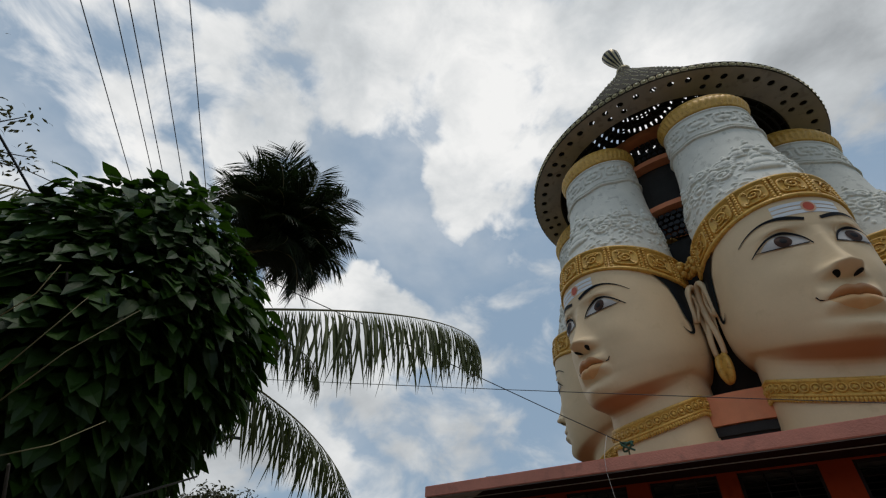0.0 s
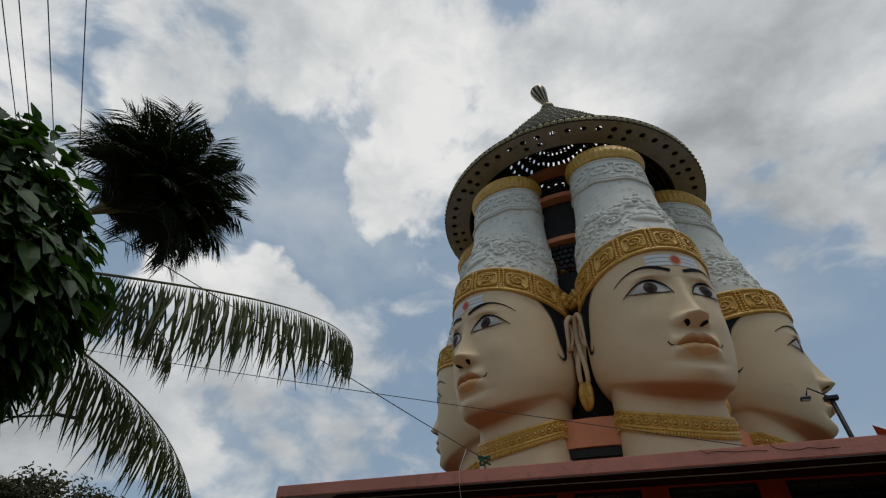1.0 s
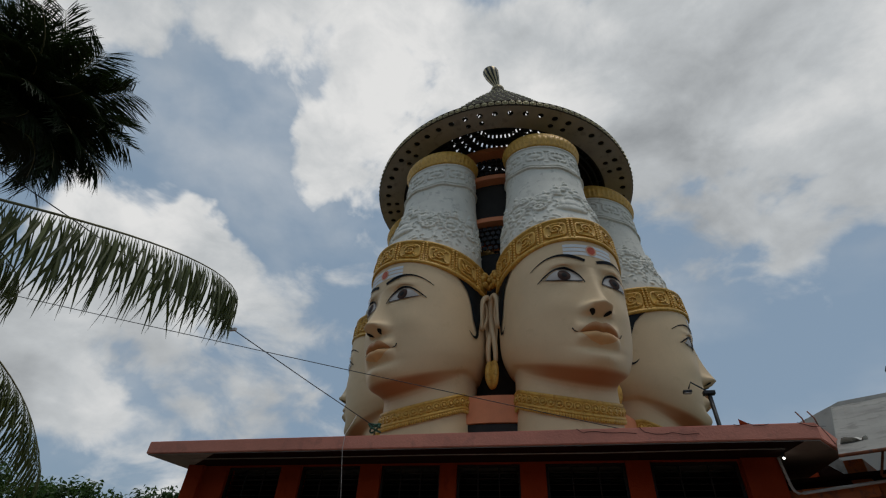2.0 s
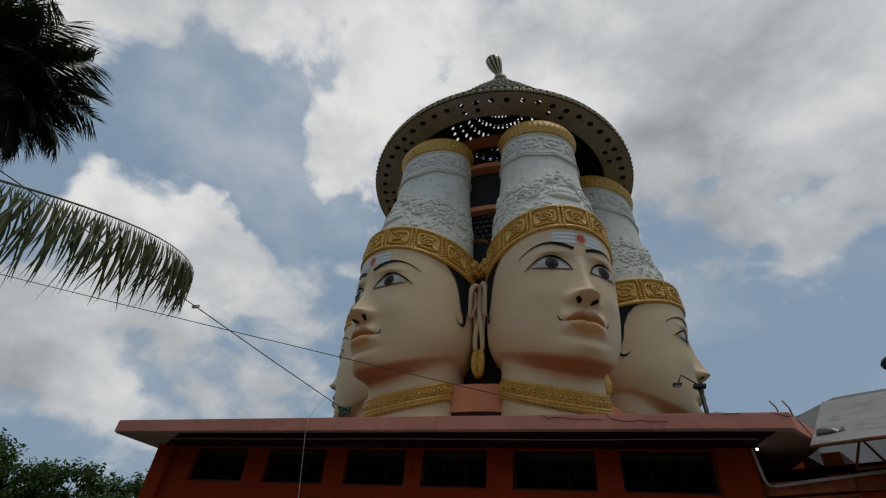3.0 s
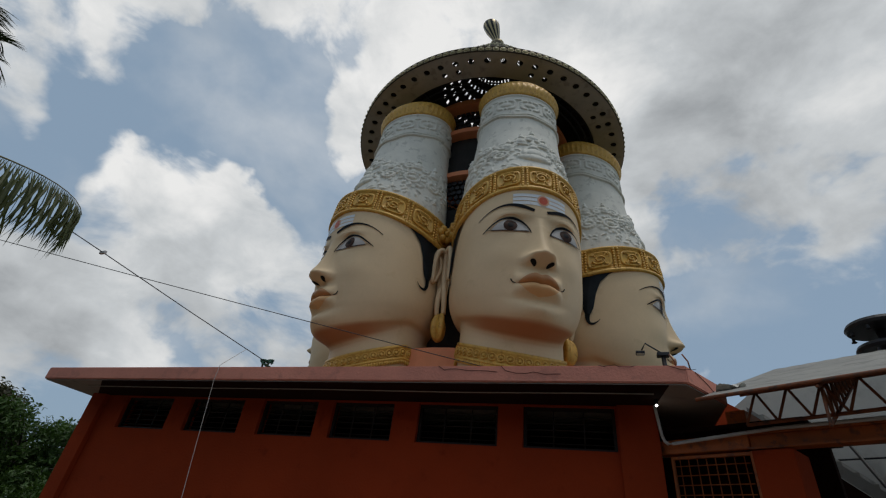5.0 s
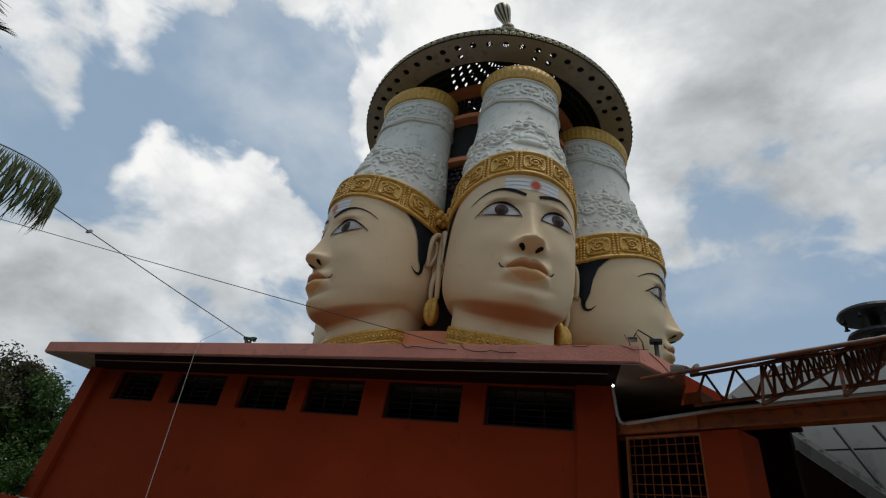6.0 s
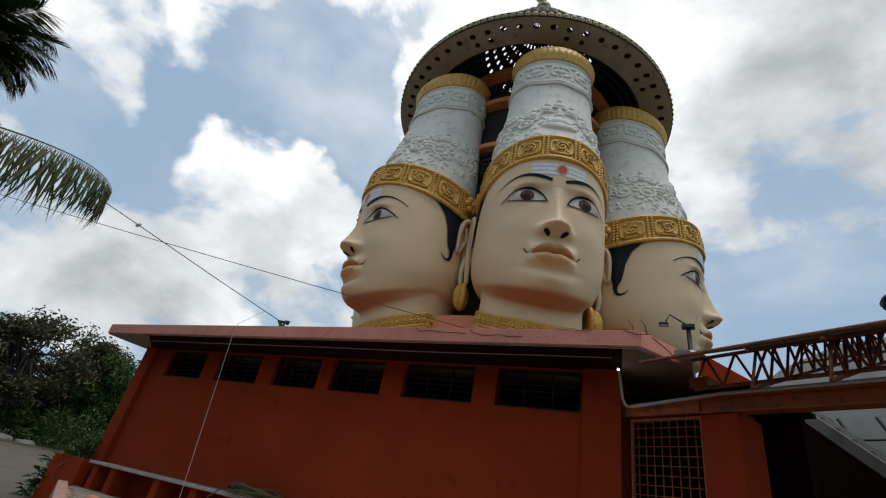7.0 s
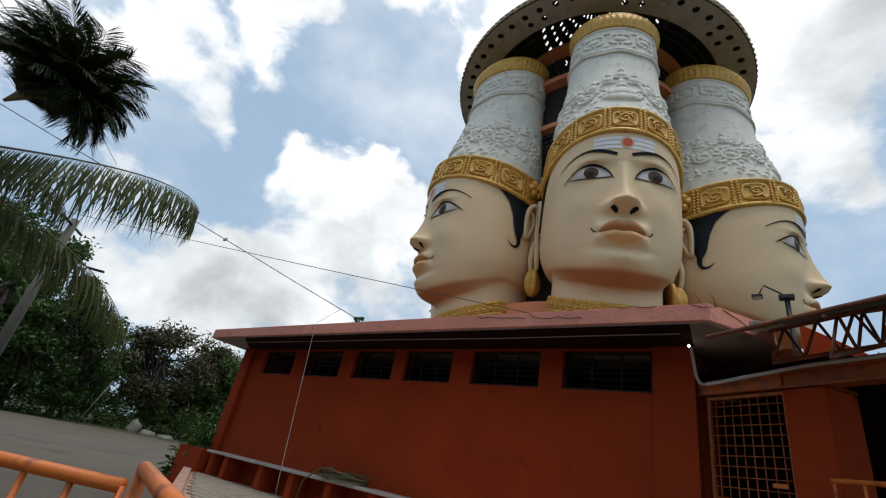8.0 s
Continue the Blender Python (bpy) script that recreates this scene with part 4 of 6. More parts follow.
mesh_part("base_ring", v, f, M["coral"], core, "coral-painted base ring between the heads")
# same near-black colour, for the shaded slot under the base ring
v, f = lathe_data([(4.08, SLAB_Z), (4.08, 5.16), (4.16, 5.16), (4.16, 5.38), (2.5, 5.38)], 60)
mesh_part("plinth", v, f, M["core"], core, "recessed plinth, near-black for the shade in its slot")
# pierced screens between the upper slabs
for k in range(6):
    a0 = radians(FACE_A + 60 * k + 30)
    for z0, z1 in ((15.66, 16.86), (11.9, 13.06)):
        V, F = [], []
        for row_ in range(5):
            for i in range(15):
                t = a0 - 0.45 + 0.064 * (i + 0.5 * (row_ % 2))
                zc = z0 + 0.12 + (z1 - z0 - 0.24) * row_ / 4
                o = len(V)
                for rr in (3.27, 3.31):
                    V += [(rr * math.cos(t + 0.027 * math.cos(g)), rr * math.sin(t + 0.027 * math.cos(g)), zc + 0.088 * math.sin(g)) for g in np.linspace(0, 2 * math.pi, 9)[:-1]]
                F += [tuple(range(o + 7, o - 1, -1)), tuple(range(o + 8, o + 16))] + [(o + q, o + (q + 1) % 8, o + 8 + (q + 1) % 8, o + 8 + q) for q in range(8)]
        tagged(mesh_part("disc_screen", V, F, M["wire"], core, "open screen of black discs"), kind="stuff")
        runs = []
        for i in range(16):
            t = a0 - 0.48 + 0.064 * i
            runs.append(([(3.29 * math.cos(t), 3.29 * math.sin(t), z0), (3.29 * math.cos(t), 3.29 * math.sin(t), z1)], 0.014))
        tubes("screen_bars", runs, M["steel"], core, sides=4)

# ---- crystal dome ----
RIM_Z = 16.93
DOME = [(17.18, 5.96), (17.9, 5.35), (19.0, 4.75), (20.5, 3.95), (22.0, 3.10), (23.5, 2.22), (25.0, 1.30), (26.2, 0.62), (26.9, 0.34)]
dome = thing("crystal_dome", "conical dome studded with pale crystals and a pierced brown soffit", "dome", at=(0.24, 16.66, 0))
# the shell is an open net: cells are left out in its upper part
NET_Z = list(np.linspace(17.18, 26.9, 51))
V, F = [], []
for j, z in enumerate(NET_Z):
    r_ = lerp_table(DOME, z)[0]
    for i in range(120):
        V.append((r_ * math.cos(i * math.pi / 60), r_ * math.sin(i * math.pi / 60), z))
        if j < 50 and not (i % 3 == 1 and j % 3 == 1 and j > 26):
            F.append((j * 120 + i, j * 120 + (i + 1) % 120, j * 120 + 120 + (i + 1) % 120, j * 120 + 120 + i))
mesh_part("shell", V, F, M["studbase"], dome, "dark bronze net of the dome shell")
rng = random.Random(9)
V, F = [], []
z = 17.36
while z < 26.7:
    r_ = lerp_table(DOME, z)[0]
    n = max(8, int(2 * math.pi * r_ / 0.40))
    for k in range(n):
        a = 2 * math.pi * (k + 0.5 * (int(z * 2.6) % 2)) / n
        sz = 0.050 + 0.012 * rng.random()
        c = Vector((r_ * math.cos(a), r_ * math.sin(a), z))
        out = Vector((math.cos(a), math.sin(a), 0.75)).normalized()
        tx = Vector((-math.sin(a), math.cos(a), 0))
        ty = out.cross(tx)
        o = len(V)
        for rr, hh in ((1.0, 0.0), (0.75, 0.45)):
            for q in range(6):
                t = q / 6 * 2 * math.pi
                V.append(c + (tx * math.cos(t) + ty * math.sin(t)) * sz * rr + out * sz * hh)
        V.append(c + out * sz * 0.7)
        for q in range(6):
            q2 = (q + 1) % 6
            F.append((o + q, o + q2, o + 6 + q2, o + 6 + q))
            F.append((o + 6 + q, o + 6 + q2, o + 12))
    z += 0.38
tagged(mesh_part("crystals", V, F, M["stud"], dome, "rows of pale faceted crystals"), kind="stuff")
# soffit: a ring of cells, most with a round hole
NS = 58
V, F = [], []


def soffit_z(r_):
    return RIM_Z + 0.02 + 0.10 * (6.0 - r_)


def sector(r_in, r_out, k, n_all, hole, at_r=None):
    a0, a1 = 2 * math.pi * k / n_all, 2 * math.pi * (k + 1) / n_all
    o = len(V)
    am, rm = (a0 + a1) / 2, (r_in + r_out) / 2
    edge = []
    for i in range(16):
        t = 2 * math.pi * i / 16
        cx, cy = math.cos(t), math.sin(t)
        m = max(abs(cx), abs(cy))
        ea, er = am + (a1 - a0) / 2 * cx / m, rm + (r_out - r_in) / 2 * cy / m
        edge.append((er, ea))
    for er, ea in edge:
        V.append((er * math.cos(ea), er * math.sin(ea), soffit_z(er)))
    if not hole:
        F.append(tuple(range(o, o + 16)))
        return
    for up in (0.0, 0.05):
        for i in range(16):
            t = 2 * math.pi * i / 16
            er, ea = rm + hole * math.sin(t), am + hole * math.cos(t) / rm
            V.append((er * math.cos(ea), er * math.sin(ea), soffit_z(er) + up))
    for i in range(16):
        i2 = (i + 1) % 16
        F.append((o + i, o + i2, o + 16 + i2, o + 16 + i))
        F.append((o + 16 + i, o + 16 + i2, o + 32 + i2, o + 32 + i))


for k in range(NS):
    sector(5.80, 6.0, k, NS, 0)
    sector(5.38, 5.80, k, NS, 0.125)
    sector(5.00, 5.38, k, NS, 0.115 if k % 6 in (0, 1) else 0)
    sector(4.84, 5.00, k, NS, 0)
sof = mesh_part("soffit", V, F, M["dome"], dome, "brown-grey sheet soffit pierced with round holes")
bm = bmesh.new()
bm.from_mesh(sof.data)
bmesh.ops.remove_doubles(bm, verts=bm.verts, dist=0.004)
bm.to_mesh(sof.data)
bm.free()
v, f = lathe_data([(6.0, RIM_Z), (6.03, RIM_Z + 0.02), (6.03, RIM_Z + 0.06), (6.0, RIM_Z + 0.08), (6.0, RIM_Z + 0.25), (6.03, RIM_Z + 0.27), (6.03, RIM_Z + 0.31), (5.94, RIM_Z + 0.33)], 120)
mesh_part("rim", v, f, M["studbase"], dome, "bronze rim with a row of crystals")
V, F = [], []
for k in range(140):
    a = 2 * math.pi * k / 140
    vv, ff = lathe_data([(0.0, 0.07), (0.05, 0.06), (0.082, 0.0)], 8)
    o = len(V)
    out, tx = Vector((math.cos(a), math.sin(a), 0)), Vector((-math.sin(a), math.cos(a), 0))
    V += [out * (6.0 + q[2]) + tx * q[0] + Vector((0, 0, RIM_Z + 0.165 + q[1])) for q in vv]
    F += [tuple(i + o for i in q) for q in ff]
tagged(mesh_part("crystal_edging", V, F, M["stud"], dome), kind="stuff")
V, F = [], []
for k in range(140):
    a = 2 * math.pi * k / 140
    vv, ff = lathe_data([(0.088, 0.0), (0.098, 0.03), (0.118, 0.03), (0.126, 0.0)], 10)
    o = len(V)
    out, tx = Vector((math.cos(a), math.sin(a), 0)), Vector((-math.sin(a), math.cos(a), 0))
    V += [out * (6.0 + q[2]) + tx * q[0] + Vector((0, 0, RIM_Z + 0.165 + q[1])) for q in vv]
    F += [tuple(i + o for i in q) for q in ff]
tagged(mesh_part("crystal_settings", V, F, M["finial"], dome, "brass rings round the edge crystals"), kind="stuff")
for r_, z_ in ((4.80, 17.12), (4.55, 17.10), (4.30, 17.06)):
    ring = [(r_ * math.cos(t), r_ * math.sin(t), z_) for t in np.linspace(0, 2 * math.pi, 73)]
    tubes("inner_rail", [(ring, 0.035)], M["steel"], dome, sides=6)
for t in np.linspace(0, 2 * math.pi, 37)[:-1]:
    tubes("rail_tie", [([(4.84 * math.cos(t), 4.84 * math.sin(t), 17.12), (4.30 * math.cos(t), 4.30 * math.sin(t), 17.06)], 0.025)], M["steel"], dome, sides=5)
# finial: a leaf-shaped knob on a short neck
prof = [(0.30, 26.8), (0.36, 26.95), (0.20, 27.05), (0.16, 27.3), (0.24, 27.6), (0.38, 28.1), (0.44, 28.5), (0.30, 28.75), (0.0, 29.1)]
v, f = lathe_data([(r_ * 1.12, z_) for r_, z_ in prof], 20)
v = [(x_ - 0.30 * max(0, z_ - 27.2) + 0.16 * max(0, z_ - 28.2) ** 2 * 2, y_ - 0.26 * max(0, z_ - 27.2) + 0.14 * max(0, z_ - 28.2) ** 2 * 2, z_) for x_, y_, z_ in v]
mesh_part("finial", v, f, [M["finial"], M["steel"]], dome, "slanting striped brass finial", True, [(i // (len(prof) - 1)) % 2 if i % (len(prof) - 1) > 2 else 0 for i in range(len(f))])

# ---- gate side: grille door, post, beam, truss canopy ----
GD, GN = Vector((0.846, -0.533, 0)), Vector((0.533, 0.846, 0))
G0 = Vector((5.303, 7.851, 0))
GATE = Matrix.Translation(G0) @ Matrix(((GD.x, GN.x, 0, 0), (GD.y, GN.y, 0, 0), (0, 0, 1, 0), (0, 0, 0, 1)))


def at_gate(name, label, category, kind="", group=""):
    ob = thing(name, label, category, group, kind=kind)
    ob.matrix_world = GATE
    return ob


gate = at_gate("grille_gate", "orange steel gate with a square rod grille", "gate")
bm = bmesh.new()
for lo, hi in (((0.0, -0.02, 0.62), (0.03, 0.02, 2.76)), ((0.875, -0.02, 0.62), (0.905, 0.02, 2.76)), ((0.032, -0.02, 2.725), (0.873, 0.02, 2.758)), ((0.047, -0.03, 0.62), (0.858, 0.03, 0.66))):
    box(bm, lo, hi, 0.004)
part("gate_frame", bm, M["orange_dull"], gate)
for i in range(8):
    x = 0.047 + 0.811 * (i + 0.5) / 8
    tubes("rod", [([(x, 0, 0.66), (x, 0, 2.72)], 0.006)], M["orange_dull"], gate, sides=6)
for i in range(20):
    z = 0.71 + i * 0.102
    tubes("rod", [([(0.047, -0.012, z), (0.858, -0.012, z)], 0.006)], M["orange_dull"], gate, sides=6)
boxed("latch", (0.70, -0.06, 1.86), (0.84, -0.03, 1.90), M["orange"], gate, 0.006)

post = at_gate("gate_post", "brick-red square gate post", "post", kind="structure")
boxed("shaft", (0.91, -0.06, 0.15), (1.30, 0.40, 2.76), M["wall"], post, 0.015)
passage = at_gate("passage", "dark covered passage behind the gate", "passage", kind="structure")
# near-black back wall and ceiling added to keep light out of the passage
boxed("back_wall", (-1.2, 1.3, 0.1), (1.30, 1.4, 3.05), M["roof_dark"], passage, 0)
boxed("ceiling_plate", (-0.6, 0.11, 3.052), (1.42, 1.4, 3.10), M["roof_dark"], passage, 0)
stair = at_gate("staircase", "orange and grey sloping stair flight behind the passage", "staircase", kind="structure")
V = [(s_, y_, z_ - d_) for y_ in (4.55, 4.75) for s_, z_, d_ in ((-0.55, 4.62, 0.0), (3.4, 0.95, 0.0), (3.4, 0.95, 0.24), (-0.55, 4.62, 0.24))]
mesh_part("stringer", V, [(0, 1, 2, 3), (7, 6, 5, 4), (0, 4, 5, 1), (1, 5, 6, 2), (2, 6, 7, 3), (3, 7, 4, 0)], M["sheet"], stair, "grey concrete stringer")
V = [(s_, y_, z_) for y_ in (4.6, 4.7) for s_, z_ in ((-0.55, 4.36), (3.4, 0.69), (3.4, 0.1), (-2.6, 0.1), (-2.6, 4.36))]
# dark plate standing in for the shade below the stringer
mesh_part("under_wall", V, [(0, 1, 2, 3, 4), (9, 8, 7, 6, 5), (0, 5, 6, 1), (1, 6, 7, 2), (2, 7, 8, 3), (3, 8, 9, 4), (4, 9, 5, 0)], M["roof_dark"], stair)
V = [(s_, y_, z_ - d_) for y_ in (4.50, 4.70) for s_, z_, d_ in ((-1.7, 5.36, 0.0), (-0.56, 4.50, 0.0), (-0.56, 4.50, 1.0), (-1.7, 5.36, 1.5))]
mesh_part("upper_stringer", V, [(0, 1, 2, 3), (7, 6, 5, 4), (0, 4, 5, 1), (1, 5, 6, 2), (2, 6, 7, 3), (3, 7, 4, 0)], M["wall"], stair, "brick-red painted upper stringer")
for k in range(20):
    t = (k + 0.5) / 20
    s_, z_ = -0.55 + 3.95 * t, 4.62 - 3.67 * t
    boxed("tread", (s_ - 0.1, 4.76, z_ - 0.12), (s_ + 0.1, 5.7, z_ - 0.02), M["sheet"], stair, 0)
screen = at_gate("pale_screen_wall", "pale cream sheet wall behind a dark steel lattice", "wall", kind="structure")
top_edge = [(-2.4, 0.1), (-2.4, 4.9), (-1.2, 5.68), (0.0, 6.08), (9.0, 6.1), (9.0, 0.1)]
V = [(s_, y_, z_) for y_ in (7.0, 7.06) for s_, z_ in top_edge]
mesh_part("sheet", V, [tuple(range(6)), tuple(range(11, 5, -1))] + [(i, i + 6, (i + 1) % 6 + 6, (i + 1) % 6) for i in range(6)], M["screen"], screen)
for k in range(9):
    s_ = -0.2 + k * 0.62
    tubes("lattice_bar", [([(s_, 6.6, 4.4), (s_ + 1.5, 6.6, 0.8)], 0.035)], M["steel"], screen, sides=6)
for z_ in (1.2, 1.9, 2.6, 3.3, 4.0):
    tubes("lattice_rail", [([(-0.8, 6.66, z_), (8.5, 6.66, z_)], 0.018)], M["steel"], screen, sides=6)
boxed("lintel", (-0.12, -0.05, 2.782), (0.905, 0.10, 2.94), M["orange_dull"], passage, 0.01, "orange-brown lintel over the gate")

beam = at_gate("gate_beam", "faded orange steel beam over the passage", "beam", kind="structure")
bm = bmesh.new()
box(bm, (0.908, -0.08, 2.77), (7.5, 0.08, 2.79))
box(bm, (0.908, -0.02, 2.792), (7.5, 0.02, 2.918))
box(bm, (0.908, -0.08, 2.92), (7.5, 0.08, 2.94))
part("girder", bm, M["orange_dull"], beam)

conduit = at_gate("conduit", "grey-white plastic conduit bent round the eave corner", "pipe")
tubes("pipe", [([(-0.02, -0.20, 3.33), (0.0, -0.16, 2.98), (0.015, -0.135, 2.91), (0.05, -0.13, 2.878), (0.11, -0.125, 2.88), (1.2, -0.12, 2.945), (7.4, -0.12, 2.955)], 0.019)], M["pipe"], conduit, sides=10)

cable_pts = [(-4.3, 7.25, 3.338), (-2, 7.25, 3.33), (0.5, 7.25, 3.335), (2.8, 7.25, 3.322), (4.4, 7.25, 3.335), (5.15, 7.25, 3.335)]
cable = tubes("eave_cable", [(cable_pts, 0.008)], M["cord"], sides=6)
tagged(cable, "pale cable fixed along the eave", "cable")
bulb = thing("eave_lamp", "small lit bulb under the roof corner", "lamp", at=(5.19, 7.52, 3.28))
lit = bpy.data.materials.new("lit_bulb")
lit.use_nodes = True
lit.node_tree.nodes["Principled BSDF"].inputs["Emission Color"].default_value = (1, 0.96, 0.9, 1)
lit.node_tree.nodes["Principled BSDF"].inputs["Emission Strength"].default_value = 6.0
bm = bmesh.new()
bmesh.ops.create_uvsphere(bm, u_segments=12, v_segments=8, radius=0.015)
part("bulb", bm, lit, bulb, smooth=True)
v, f = lathe_data([(0.02, 0.02), (0.026, 0.05), (0.026, 0.08), (0.0, 0.085)], 12)
mesh_part("holder", v, f, M["steel"], bulb)

# canopy roof sheet: tilts down towards the road
P1, P2, P3, P4 = Vector((5.50, 6.72, 3.11)), Vector((8.6, 5.0, 3.21)), Vector((11.2, 9.6, 5.32)), Vector((7.75, 11.4, 5.17))
canopy = thing("canopy", "grey sheet canopy on a rusty brown steel truss", "canopy", kind="structure")
NRM = (P2 - P1).cross(P4 - P1).normalized()
V, F = [], []
NU = 60
for i in range(NU + 1):
    for j in range(2):
        p = P1.lerp(P2, i / NU).lerp(P4.lerp(P3, i / NU), j)
        V += [p + NRM * (0.003 * math.sin(i * 1.6)), p + NRM * (0.003 * math.sin(i * 1.6) + 0.008)]
for i in range(NU):
    a, b = i * 4, (i + 1) * 4
    F += [(a, b, b + 2, a + 2), (a + 1, a + 3, b + 3, b + 1), (a, a + 1, b + 1, b), (a + 2, b + 2, b + 3, a + 3)]
mesh_part("roof_sheet", V, F, M["sheet"], canopy, "weathered grey corrugated sheet")


def truss(a, b, depth, n, r=0.018):
    """A flat lattice girder: two chords with zigzag webs."""
    a, b = Vector(a), Vector(b)
    dn = Vector((0, 0, -depth))
    chords = [([a, b], r * 1.35), ([a + dn, b + dn], r * 1.35)]
    webs = []
    for i in range(n):
        p, q = a.lerp(b, i / n), a.lerp(b, (i + 0.5) / n)
        s = a.lerp(b, (i + 1) / n)
        webs += [([p + dn, q], r), ([q, s + dn], r)]
    return chords, webs


for k, (t0, t1) in enumerate(((0.10, 0.10), (0.95, 0.95))):
    a = P1.lerp(P4, t0) + Vector((0.1, 0, -0.04))
    b = P2.lerp(P3, t1) + Vector((0, 0, -0.04))
    if k == 0:
        a = a.lerp(b, 0.06)
    ch, wb = truss(a, b, 0.32, 9 if k else 11, 0.014)
    for c in ch:
        tubes("chord", [c], M["truss"], canopy, sides=6)
    for c in wb:
        tubes("web", [c], M["truss"], canopy, sides=5)
for u in (0.30, 0.46, 0.62, 0.80, 0.98):
    a, b = P1.lerp(P2, u) + Vector((0, 0, -0.05)), P4.lerp(P3, u) + Vector((0, 0, -0.05))
    ch, wb = truss(a, b, 0.34, 12, 0.014)
    for c in ch:
        tubes("rafter", [c], M["truss"], canopy, sides=6)
    for c in wb:
        tubes("web", [c], M["truss"], canopy, sides=5)
tubes("edge_pipe", [([P4 + NRM * -0.05, P3 + NRM * -0.05], 0.03)], M["truss"], canopy)
tubes("edge_pipe", [([P1, P2], 0.02)], M["truss"], canopy)

boxed("corner_brace", (-0.02, 0.3, 3.02), (0.20, 2.6, 3.30), M["orange"], canopy, 0.01, turn=GATE @ Matrix.Translation((0.62, 0, 0)))

# ---- roof fittings ----
def floodlight(at, rz, tilt, tall=0.0):
    t = thing("floodlight", "black floodlight on a short bracket on the roof edge", "floodlight", "floodlights on the roof", at=at, rz=rz)
    bm = bmesh.new()
    box(bm, (-0.11, -0.035, 0.04), (0.11, 0.035, 0.17), 0.012, Matrix.Translation((0, 0, tall)) @ Matrix.Rotation(radians(tilt), 4, "X"))
    part("housing", bm, M["steel"], t)
    bm = bmesh.new()
    box(bm, (-0.095, 0.0365, 0.055), (0.095, 0.042, 0.155), 0.0, Matrix.Translation((0, 0, tall)) @ Matrix.Rotation(radians(tilt), 4, "X"))
    part("glass", bm, M["glass_lamp"], t)
    tubes("bracket", [([(-0.12, 0, 0), (-0.12, 0, tall + 0.1)], 0.01), ([(0.12, 0, 0), (0.12, 0, tall + 0.1)], 0.01), ([(-0.12, 0, 0.005), (0.12, 0, 0.005)], 0.012)], M["steel"], t, sides=6)
    return t


floodlight((-3.78, 7.45, SLAB_Z), 10, -35)
floodlight((4.92, 7.55, SLAB_Z), -20, -30)
floodlight((4.72, 7.70, SLAB_Z), 30, -50)

# ---- plinth, bench ----
KA, KB = Vector((-4.35, 7.20, 0)), Vector((4.9, 2.2, 0))
plinth = thing("paved_plinth", "beige paver plinth with a pink kerb", "pavement", kind="structure")
plate("bed", [(-4.32, 7.30), (1.9, 3.92), (5.2, 7.80), (-4.32, 7.80)], 0.14, 0.56, M["kerb"], plinth, 0)
kd = (KB - KA).normalized()
kn = Vector((-kd.y, kd.x, 0))
for i in range(9):
    a = KA + kd * (0.80 * i + 0.004)
    T = Matrix.Translation(a) @ Matrix(((kd.x, kn.x, 0, 0), (kd.y, kn.y, 0, 0), (0, 0, 1, 0), (0, 0, 0, 1)))
    boxed("kerb_stone", (0, -0.06, 0.14), (0.79, 0.10, 0.63), M["kerb"], plinth, 0.015, turn=T)

bench = thing("wall_bench", "pale stone bench slab on brick-red supports along the wall", "bench")
boxed("slab", (-4.15, 7.38, 0.985), (1.6, 7.828, 1.035), M["stone"], bench, 0.012)
for x in (-4.05, -3.50, -2.25, -1.30, -0.3, 0.7):
    boxed("support", (x, 7.44, 0.56), (x + 0.16, 7.826, 0.983), M["wall"], bench, 0.01)
low = boxed("planter_wall", (-5.4, 7.40, 0.15), (-4.40, 7.62, 1.02), M["wall"], None, 0.012)
tagged(low, "low brick-red planter wall at the hall corner", "wall", kind="structure")

# ---- foliage ----
def leaf_mesh(L, W, fold=0.15, droop=0.2, seg=3):
    """A pointed leaf along +x, folded on its midrib and drooping."""
    vs, fs = [], []
    for i in range(seg + 1):
        t = i / seg
        w = W * math.sin(math.pi * min(1, t * 0.92 + 0.06)) ** 0.8 if 0 < i < seg else W * 0.06
        z = -droop * L * t * t
        vs += [(L * t, -w / 2, z + fold * w), (L * t, 0, z), (L * t, w / 2, z + fold * w)]
    for i in range(seg):
        a = i * 3
        fs += [(a, a + 3, a + 4, a + 1), (a + 1, a + 4, a + 5, a + 2)]
    return np.array(vs), fs


def scatter(name, leaf, places, mat, parent, label=""):
    """One mesh of many leaves; places are matrices as 3x4 arrays."""
    lv, lf = leaf
    T = np.array(places)
    V = np.einsum("nij,kj->nki", T[:, :, :3], lv) + T[:, None, :, 3]
    n, k = V.shape[:2]
    lf4 = np.array(lf)
    F = (lf4[None] + (np.arange(n) * k)[:, None, None]).reshape(-1, lf4.shape[1])
    me = bpy.data.meshes.new(name)
    me.from_pydata(V.reshape(-1, 3).tolist(), [], F.tolist())
    me.materials.append(mat)
    ob = new(name, me)
    ob.parent = parent
    if label:
        ob["label"] = label
    return tagged(ob, kind="stuff")


def frame_at(p, d, up, s=1.0, roll=0.0):
    d = Vector(d).normalized()
    y = Vector(up).cross(d)
    y = y.normalized() if y.length > 1e-4 else d.orthogonal().normalized()
    z = d.cross(y)
    if roll:
        y, z = y * math.cos(roll) + z * math.sin(roll), z * math.cos(roll) - y * math.sin(roll)
    return [[d.x * s, y.x * s, z.x * s, p[0]], [d.y * s, y.y * s, z.y * s, p[1]], [d.z * s, y.z * s, z.z * s, p[2]]]


